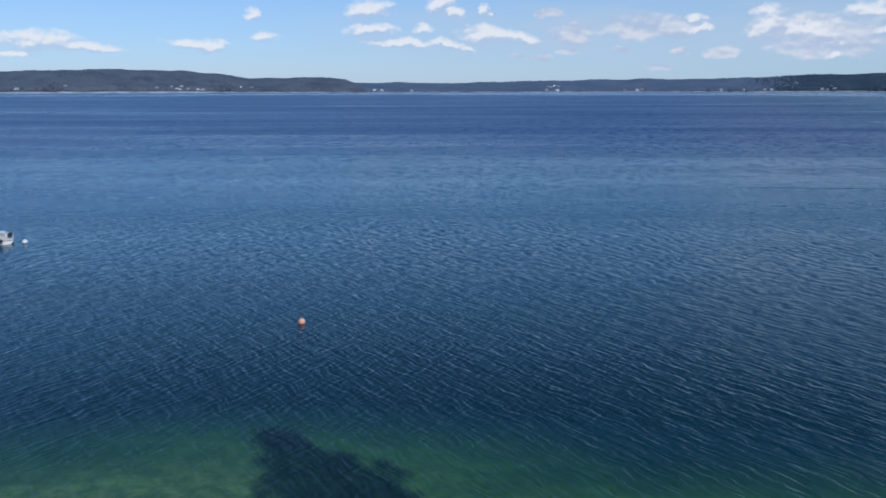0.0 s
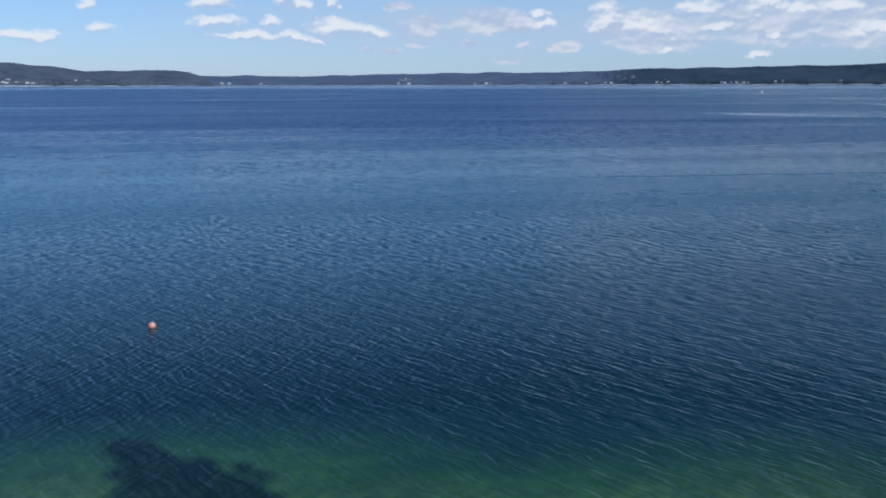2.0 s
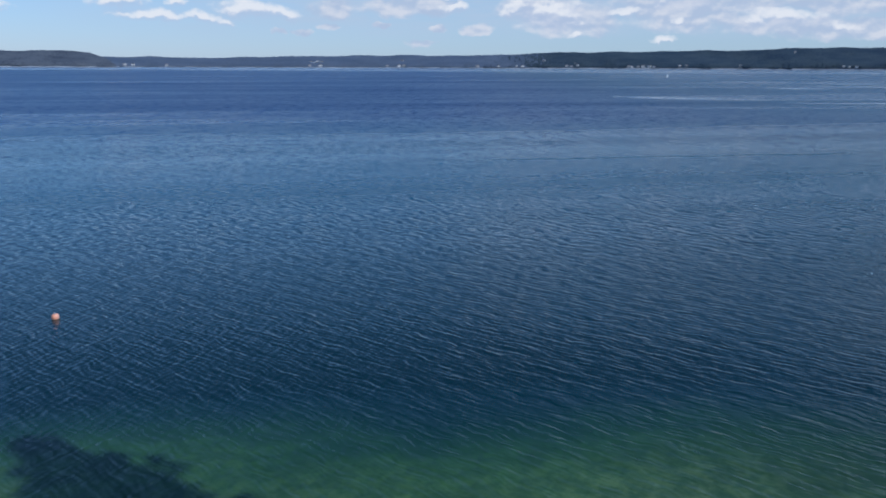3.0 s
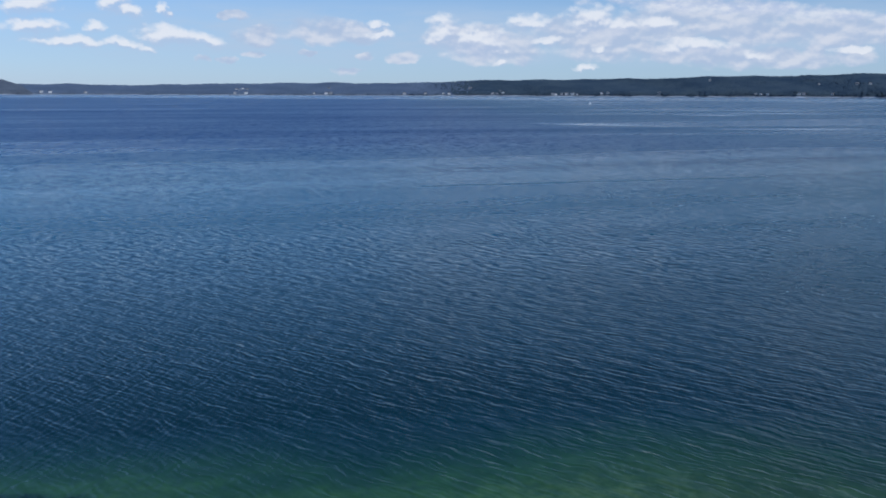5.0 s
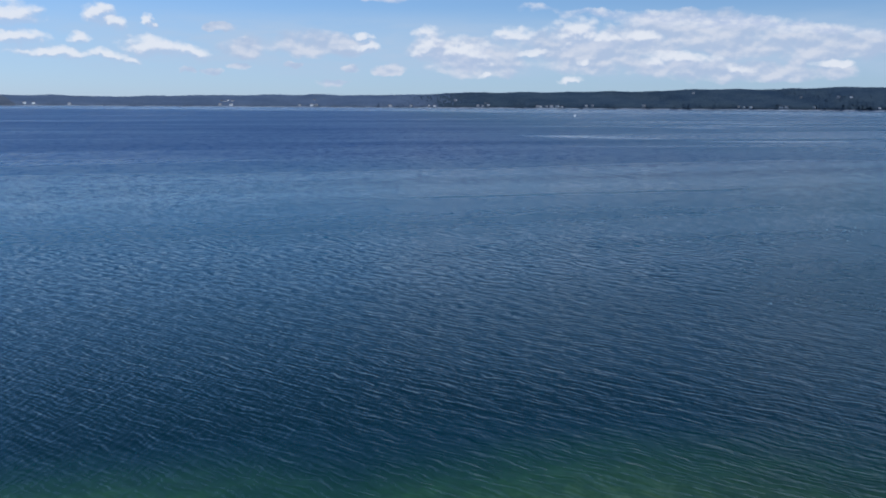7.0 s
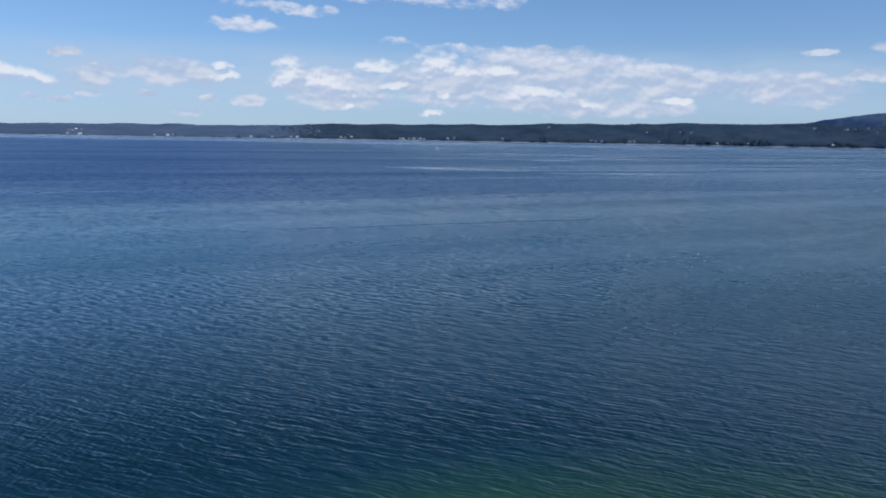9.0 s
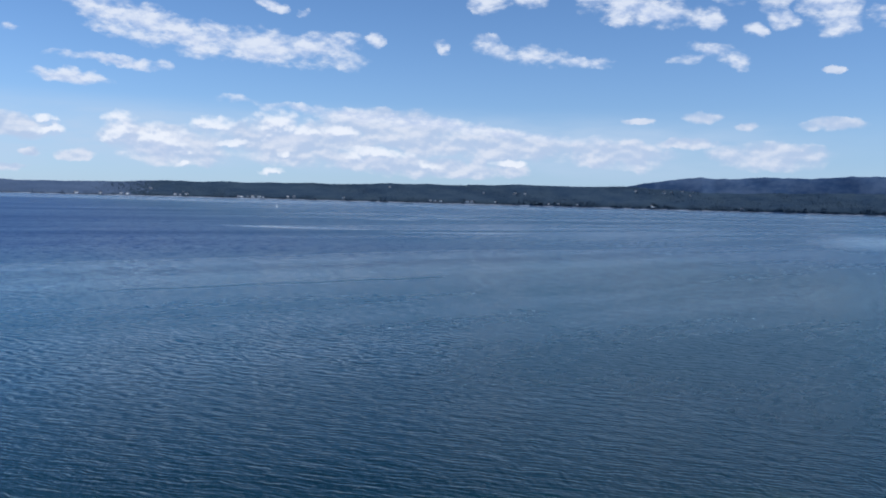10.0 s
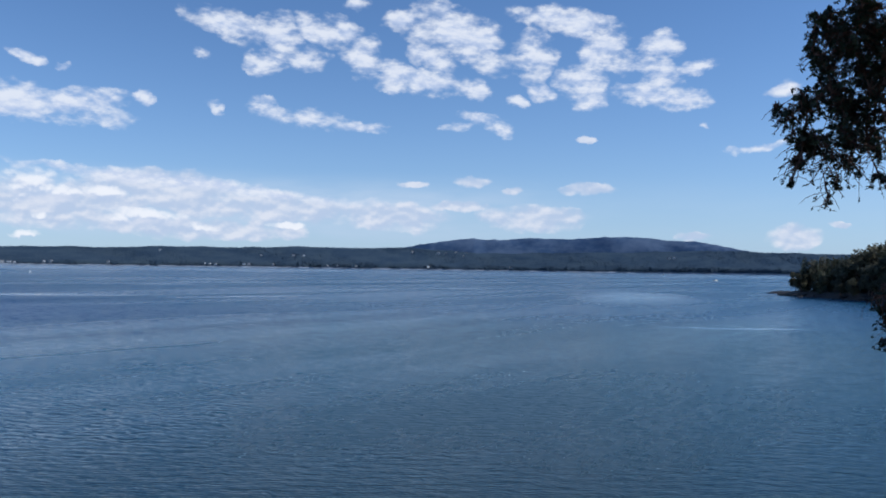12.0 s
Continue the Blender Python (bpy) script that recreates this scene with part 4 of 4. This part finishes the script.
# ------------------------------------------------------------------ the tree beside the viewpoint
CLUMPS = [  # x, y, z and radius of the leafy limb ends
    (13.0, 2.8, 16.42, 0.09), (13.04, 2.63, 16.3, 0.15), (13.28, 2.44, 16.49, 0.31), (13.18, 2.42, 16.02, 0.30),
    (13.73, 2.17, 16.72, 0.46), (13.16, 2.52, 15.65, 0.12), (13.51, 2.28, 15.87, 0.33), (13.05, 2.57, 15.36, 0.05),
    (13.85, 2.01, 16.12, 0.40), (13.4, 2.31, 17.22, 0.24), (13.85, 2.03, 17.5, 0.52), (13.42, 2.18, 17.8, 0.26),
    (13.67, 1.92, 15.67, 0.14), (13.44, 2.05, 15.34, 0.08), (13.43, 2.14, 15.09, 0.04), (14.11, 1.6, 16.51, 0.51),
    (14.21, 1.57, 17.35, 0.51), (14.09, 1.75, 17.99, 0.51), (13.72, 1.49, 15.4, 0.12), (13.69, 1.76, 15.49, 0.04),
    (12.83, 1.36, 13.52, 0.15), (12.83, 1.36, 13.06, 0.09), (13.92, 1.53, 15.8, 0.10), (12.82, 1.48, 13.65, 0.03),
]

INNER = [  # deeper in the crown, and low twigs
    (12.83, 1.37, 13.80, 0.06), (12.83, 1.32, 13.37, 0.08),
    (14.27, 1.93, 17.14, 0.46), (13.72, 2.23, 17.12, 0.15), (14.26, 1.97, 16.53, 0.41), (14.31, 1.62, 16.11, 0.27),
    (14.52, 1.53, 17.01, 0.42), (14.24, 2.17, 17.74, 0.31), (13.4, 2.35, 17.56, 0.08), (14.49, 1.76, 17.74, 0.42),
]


def build_madrona():
    rng = random.Random(77)
    root = Vector((15.2, -3.4, float(bluff_z(np.array(15.2), np.array(-3.4))) - 0.3))
    tree = thing("madrona_tree", Matrix.Translation(root), "evergreen broadleaf tree with dark leathery leaves and drooping twigs", "tree")
    axis = [root, Vector((15.3, -2.6, 15.5)), Vector((14.9, -1.2, 19.0)), Vector((14.6, -0.3, 23.0)), Vector((14.3, 0.2, 27.0)), Vector((14.0, 0.4, 29.5))]
    V, F = [], []
    add_tube(V, F, [p - root for p in axis], [0.42, 0.36, 0.28, 0.2, 0.11, 0.04], 10)
    child("trunk", mesh_from("trunk", V, F, PEEL, True), tree, "reddish peeling trunk")

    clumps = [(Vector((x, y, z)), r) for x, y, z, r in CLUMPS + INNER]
    for _ in range(160):
        t = rng.random()
        z = 18.5 + 10.7 * t
        wide = min(0.15 + 0.58 * (29.2 - z), 3.3)
        a, q = rng.uniform(0, 6.28), rng.random() ** 0.5
        p = Vector((13.4 - 0.1 * t + wide * q * math.cos(a), -0.2 + wide * q * math.sin(a), z))
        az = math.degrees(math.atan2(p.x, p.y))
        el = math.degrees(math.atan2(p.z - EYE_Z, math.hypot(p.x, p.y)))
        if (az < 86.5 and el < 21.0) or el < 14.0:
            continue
        clumps.append((p, rng.uniform(0.45, 0.9)))

    def along(z):
        for p, q in zip(axis[:-1], axis[1:]):
            if p.z <= z <= q.z:
                return p.lerp(q, (z - p.z) / (q.z - p.z))
        return axis[-1] if z > axis[-1].z else axis[1]

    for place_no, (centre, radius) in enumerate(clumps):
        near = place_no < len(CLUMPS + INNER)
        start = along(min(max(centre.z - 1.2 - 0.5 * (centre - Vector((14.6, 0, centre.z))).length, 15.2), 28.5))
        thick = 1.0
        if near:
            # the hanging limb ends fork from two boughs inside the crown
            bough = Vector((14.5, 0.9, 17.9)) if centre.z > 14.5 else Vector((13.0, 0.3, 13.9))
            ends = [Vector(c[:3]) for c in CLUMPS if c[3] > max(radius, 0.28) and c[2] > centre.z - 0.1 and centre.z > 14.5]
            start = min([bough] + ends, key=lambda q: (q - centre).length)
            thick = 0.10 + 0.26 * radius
        V, F, L, G = [], [], [], []
        sway = (centre - start).length * 0.12
        mid = start.lerp(centre, 0.55) + Vector((rng.uniform(-sway, sway), rng.uniform(-sway, sway), sway))
        add_tube(V, F, [p - root for p in (start, start.lerp(mid, 0.5) + Vector((0, 0, 0.1)), mid, centre)], [0.09 * thick, 0.07 * thick, 0.05 * thick, 0.012], 6)
        forks = []
        for _ in range(4 + int(11 * radius)):
            d = Vector((rng.gauss(0, 1), rng.gauss(0, 1), rng.gauss(0, 0.9))).normalized()
            fork = centre + d * radius * rng.uniform(0.15, 0.80)
            begin = mid.lerp(centre, rng.uniform(0.5, 1.0))
            add_tube(V, F, [p - root for p in (begin, begin.lerp(fork, 0.5) + Vector((rng.uniform(-0.06, 0.06), rng.uniform(-0.06, 0.06), 0.05)), fork)], [0.010, 0.008, 0.006] if near else [0.022, 0.016, 0.011], 4)
            forks.append(fork)
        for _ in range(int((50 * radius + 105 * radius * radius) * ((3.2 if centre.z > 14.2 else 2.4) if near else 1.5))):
            d = Vector((rng.gauss(0, 1), rng.gauss(0, 1), rng.gauss(0, 1))).normalized()
            inner = rng.choice(forks)
            tip = inner + d * rng.uniform(0.12, 0.50) * radius ** 0.6 + Vector((0, 0, -0.10 * rng.random()))
            bend = inner.lerp(tip, 0.6) + Vector((0, 0, rng.uniform(-0.02, 0.12)))
            add_tube(V, F, [p - root for p in (inner, bend, tip)], [0.012, 0.009, 0.005], 3)
            way = (tip - bend).normalized()
            side = way.orthogonal().normalized()
            over = way.cross(side)
            for k in range(rng.randint(7, 11)):
                a = 2.4 * k + rng.uniform(-0.3, 0.3)
                out = (side * math.cos(a) + over * math.sin(a)) * 0.85 + way * rng.uniform(0.0, 0.7) + Vector((0, 0, -0.25))
                out.normalize()
                flat = out.cross(way if abs(out.dot(way)) < 0.9 else side).normalized()
                up = flat.cross(out)
                n, w = rng.uniform(0.042, 0.070), rng.uniform(0.016, 0.024)
                foot = tip - way * 0.02 * (k % 3) - root
                b = len(L)
                L += [tuple(foot), tuple(foot + out * n * 0.45 + flat * w + up * 0.008), tuple(foot + out * n - up * 0.012),
                      tuple(foot + out * n * 0.45 - flat * w + up * 0.008), tuple(foot + out * n * 0.5)]
                G += [(b, b + 1, b + 4), (b + 1, b + 2, b + 4), (b + 2, b + 3, b + 4), (b + 3, b, b + 4)]
        if near and radius < 0.2:
            # bare wiry twigs trail from the hanging ends, with a leaf or two at the tip
            for _ in range(16):
                begin = start.lerp(mid, rng.uniform(0.5, 1.0)) if rng.random() < 0.4 else mid.lerp(centre, rng.uniform(0.0, 1.0))
                heading = Vector((rng.gauss(0, 1), rng.gauss(0, 1), -abs(rng.gauss(0.5, 0.7)))).normalized()
                reach = rng.uniform(0.14, 0.42)
                curl = Vector((rng.gauss(0, 1), rng.gauss(0, 1), rng.gauss(0, 0.6))) * reach * 0.16
                pts = [begin + heading * reach * u + curl * (4 * u * (1 - u)) + Vector((0, 0, -0.10 * u * u)) for u in (0, 0.33, 0.66, 1.0)]
                add_tube(V, F, [p - root for p in pts], [0.007, 0.006, 0.005, 0.003], 4)
                for _ in range(rng.randint(0, 4)):
                    out = (heading + Vector((rng.gauss(0, 0.8), rng.gauss(0, 0.8), rng.gauss(-0.2, 0.6)))).normalized()
                    flat = out.orthogonal().normalized()
                    up = flat.cross(out)
                    n, w = rng.uniform(0.042, 0.070), rng.uniform(0.016, 0.024)
                    foot = pts[3].lerp(pts[2], rng.random() * 0.5) - root
                    b = len(L)
                    L += [tuple(foot), tuple(foot + out * n * 0.45 + flat * w + up * 0.008), tuple(foot + out * n - up * 0.012),
                          tuple(foot + out * n * 0.45 - flat * w + up * 0.008), tuple(foot + out * n * 0.5)]
                    G += [(b, b + 1, b + 4), (b + 1, b + 2, b + 4), (b + 2, b + 3, b + 4), (b + 3, b, b + 4)]
        limb = child("limb", mesh_from("limb", V, F, PEEL, True), tree)
        child("foliage", mesh_from("foliage", L, G, LEAF, True), limb)


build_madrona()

# ------------------------------------------------------------------ afloat


def lathe(profile, sides=24):
    """A round form from (radius, height) pairs."""
    bm = bmesh.new()
    rings = [[bm.verts.new((r * math.cos(6.28318 * i / sides), r * math.sin(6.28318 * i / sides), z)) for i in range(sides)] for r, z in profile]
    for a, b in zip(rings[:-1], rings[1:]):
        for i in range(sides):
            bm.faces.new((a[i], a[(i + 1) % sides], b[(i + 1) % sides], b[i]))
    bm.faces.new(rings[0][::-1])
    bm.faces.new(rings[-1])
    return bm


def ring(bm, centre, radius, wire, turn=0.0):
    made = bmesh.new()
    n, k = 16, 6
    vs = [[made.verts.new(((radius + wire * math.cos(6.283 * j / k)) * math.cos(6.283 * i / n), wire * math.sin(6.283 * j / k),
                           (radius + wire * math.cos(6.283 * j / k)) * math.sin(6.283 * i / n))) for j in range(k)] for i in range(n)]
    for i in range(n):
        for j in range(k):
            made.faces.new((vs[i][j], vs[(i + 1) % n][j], vs[(i + 1) % n][(j + 1) % k], vs[i][(j + 1) % k]))
    bmesh.ops.transform(made, verts=made.verts, matrix=pose(*centre, 0, 0, turn))
    bmesh.ops.recalc_face_normals(made, faces=made.faces)
    return made


def build_buoy(place, size, mat, label):
    buoy = thing("mooring_buoy", place, label, "buoy", "mooring buoys")
    r = size / 2
    body = [(r * math.sin(a), r * 0.55 - r * math.cos(a)) for a in np.linspace(0.12, math.pi - 0.28, 18)]
    part("float", lathe(body), mat, buoy, smooth=True)
    part("waterline_growth", lathe([(r * 0.93, -r * 0.02), (r * 0.965, r * 0.05), (r * 0.985, r * 0.13), (r * 0.97, r * 0.15)]), ALGAE, buoy, "brown algae at the waterline", True)
    part("neck", lathe([(r * 0.28, r * 1.48), (r * 0.27, r * 1.55), (r * 0.17, r * 1.6), (r * 0.16, r * 1.66)], 14), STEEL, buoy, smooth=True)
    part("eye", ring(None, (0, 0, r * 1.75), r * 0.12, r * 0.035), STEEL, buoy, smooth=True)
    return buoy


build_buoy(pose(-8.8, 49.4, 0, 5, -4, 20), 0.43, ORANGE, "faded orange round mooring buoy floating on the water")
build_buoy(pose(-39.1, 76.6, 0, -4, 3, 70), 0.50, WHITE_VINYL, "white round mooring buoy floating near the moored boat")


def hull_mesh(length, beam, free, draft, flare=0.85):
    """A planing hull, bow towards +y, closed by a deck and a transom."""
    bm = bmesh.new()
    sections = []
    for i in range(13):
        t = i / 12
        y = -length / 2 + length * t
        w = beam / 2 * (1 - max(0, (t - 0.5) / 0.5) ** 2.2)
        keel = -draft * (1 - max(0, (t - 0.6) / 0.4) ** 2)
        sheer = free * (1 + 0.35 * t * t)
        keel = keel + (sheer * 0.75 - keel) * max(0, (t - 0.8) / 0.2) ** 2
        row = []
        for s, h in ((0, keel), (flare * 0.9, keel * 0.35 + sheer * 0.08), (0.97, sheer * 0.55), (1.0, sheer), (0.93, sheer + 0.04), (0, sheer + 0.07)):
            row.append((s * w, y, h))
        pts = [bm.verts.new(p) for p in row]
        left = [bm.verts.new((-p[0] - 1e-5, p[1], p[2])) for p in row[1:-1]][::-1]
        sections.append(pts + left)
    n = len(sections[0])
    for a, b in zip(sections[:-1], sections[1:]):
        for i in range(n):
            bm.faces.new((a[i], a[(i + 1) % n], b[(i + 1) % n], b[i]))
    bm.faces.new(sections[0])
    bm.faces.new(sections[-1][::-1])
    bmesh.ops.remove_doubles(bm, verts=bm.verts, dist=0.002)
    bmesh.ops.recalc_face_normals(bm, faces=bm.faces)
    return bm


def build_cruiser(place, length, beam, label, canvas=True):
    boat = thing("motor_boat", place, label, "boat")
    k = length / 6.4
    part("hull", hull_mesh(length, beam, 0.75 * k, 0.35 * k), CREAM, boat)
    part("rub_rail", box(bmesh.new(), (-beam * 0.505, -length * 0.51, 0.66 * k), (beam * 0.505, -length * 0.495, 0.74 * k), 0.015), CANVAS, boat, "dark rubber rub rail")
    w = beam * (0.24 if canvas else 0.34)
    cabin = bmesh.new()
    lo = [(-w, -0.4 * k), (w, -0.4 * k), (w * 0.8, 1.7 * k), (-w * 0.8, 1.7 * k)]
    hi = [(-w * 0.9, -0.3 * k), (w * 0.9, -0.3 * k), (w * 0.7, 0.9 * k), (-w * 0.7, 0.9 * k)]
    a = [cabin.verts.new((x, y, 0.75 * k)) for x, y in lo]
    b = [cabin.verts.new((x, y, 1.55 * k)) for x, y in hi]
    cabin.faces.new(a[::-1])
    cabin.faces.new(b)
    for i in range(4):
        cabin.faces.new((a[i], a[(i + 1) % 4], b[(i + 1) % 4], b[i]))
    body = part("cabin", cabin, GEL, boat)
    part("windscreen", box(bmesh.new(), (-w * 0.68, 1.15 * k, 1.02 * k), (w * 0.68, 1.36 * k, 1.38 * k), 0.03), GLASS, boat)
    for s in (-1, 1):
        part("side_window", box(bmesh.new(), (s * w * 0.93 - 0.05, -0.15 * k, 1.08 * k), (s * w * 0.93 + 0.03, 0.75 * k, 1.4 * k), 0.02), GLASS, boat)
        if canvas:
            part("side_curtain", box(bmesh.new(), (s * beam * 0.37 - 0.22, -1.9 * k, 0.70 * k), (s * beam * 0.37 + 0.20, 1.0 * k, 1.22 * k), 0.12), CANVAS, boat, "dark canvas side curtain")
    part("hardtop", box(bmesh.new(), (-w * 0.80, -0.95 * k, 1.56 * k), (w * 0.80, 0.90 * k, 1.64 * k), 0.03), GEL, boat)
    for s in (-1, 1):
        V, F = [], []
        add_tube(V, F, [(s * w * 0.75, -0.9 * k, 0.75 * k), (s * w * 0.75, -0.9 * k, 1.2 * k), (s * w * 0.72, -0.9 * k, 1.57 * k)], [0.025] * 3)
        child("top_post", mesh_from("top_post", V, F, STEEL, True), boat)
    part("outboard_motor", box(bmesh.new(), (-0.2 * k, -length / 2 - 0.5 * k, 0.45 * k), (0.2 * k, -length / 2 + 0.02, 1.05 * k), 0.08), CANVAS, boat, "black outboard motor")
    part("motor_leg", box(bmesh.new(), (-0.07 * k, -length / 2 - 0.32 * k, -0.4 * k), (0.07 * k, -length / 2 - 0.1 * k, 0.5 * k), 0.03), STEEL, boat)
    return boat


build_cruiser(pose(-42.1, 78.1, 0.02, 0, 0, 27) @ Matrix.Diagonal((1.0, 1, 0.60, 1)), 5.2, 2.1, "white cabin motor boat with dark canvas, moored")
build_cruiser(pose(1213, 341, 0.02, 0, 0, -107), 10.5, 3.4, "small white motor boat far out on the water", False)


def build_sailboat(place):
    boat = thing("sailing_boat", place, "small sailing boat with white sails out on the water", "boat")
    part("hull", hull_mesh(6.5, 2.1, 0.7, 0.4), GEL, boat)
    V, F = [], []
    add_tube(V, F, [(0, 0.6, 0.6), (0, 0.55, 4.5), (0, 0.5, 8.6)], [0.07, 0.06, 0.04])
    child("mast", mesh_from("mast", V, F, STEEL, True), boat)
    V, F = [], []
    add_tube(V, F, [(0, 0.5, 1.4), (0.25, -2.4, 1.4)], [0.05, 0.04])
    child("boom", mesh_from("boom", V, F, STEEL, True), boat)

    def sail(name, corners):
        n = 8
        a, b, c = (Vector(p) for p in corners)
        V, F = [], []
        for side in (0, 0.02):
            for i in range(n + 1):
                for j in range(n + 1):
                    u, v = i / n, j / n
                    p = a.lerp(b, u).lerp(c, v)
                    belly = 0.35 * math.sin(math.pi * u) * math.sin(math.pi * min(1, v * 0.9 + 0.1)) * (1 - v)
                    V.append((p.x + belly + side, p.y, p.z))
        f = grid_faces(n + 1, n + 1)
        child(name, mesh_from(name, V, np.concatenate([f, f[:, ::-1] + (n + 1) ** 2]), SAIL, True), boat)

    sail("mainsail", ((0.05, 0.45, 1.5), (0.3, -2.3, 1.5), (0.05, 0.45, 8.4)))
    sail("foresail", ((0.05, 2.9, 0.9), (0.3, 0.8, 1.0), (0.05, 0.65, 7.4)))


build_sailboat(pose(2460, 846, 0.02, 0, 0, 40))
build_sailboat(pose(577, 992, 0.02, 0, 4, 70) @ Matrix.Diagonal((0.5, 0.5, 0.55, 1)))
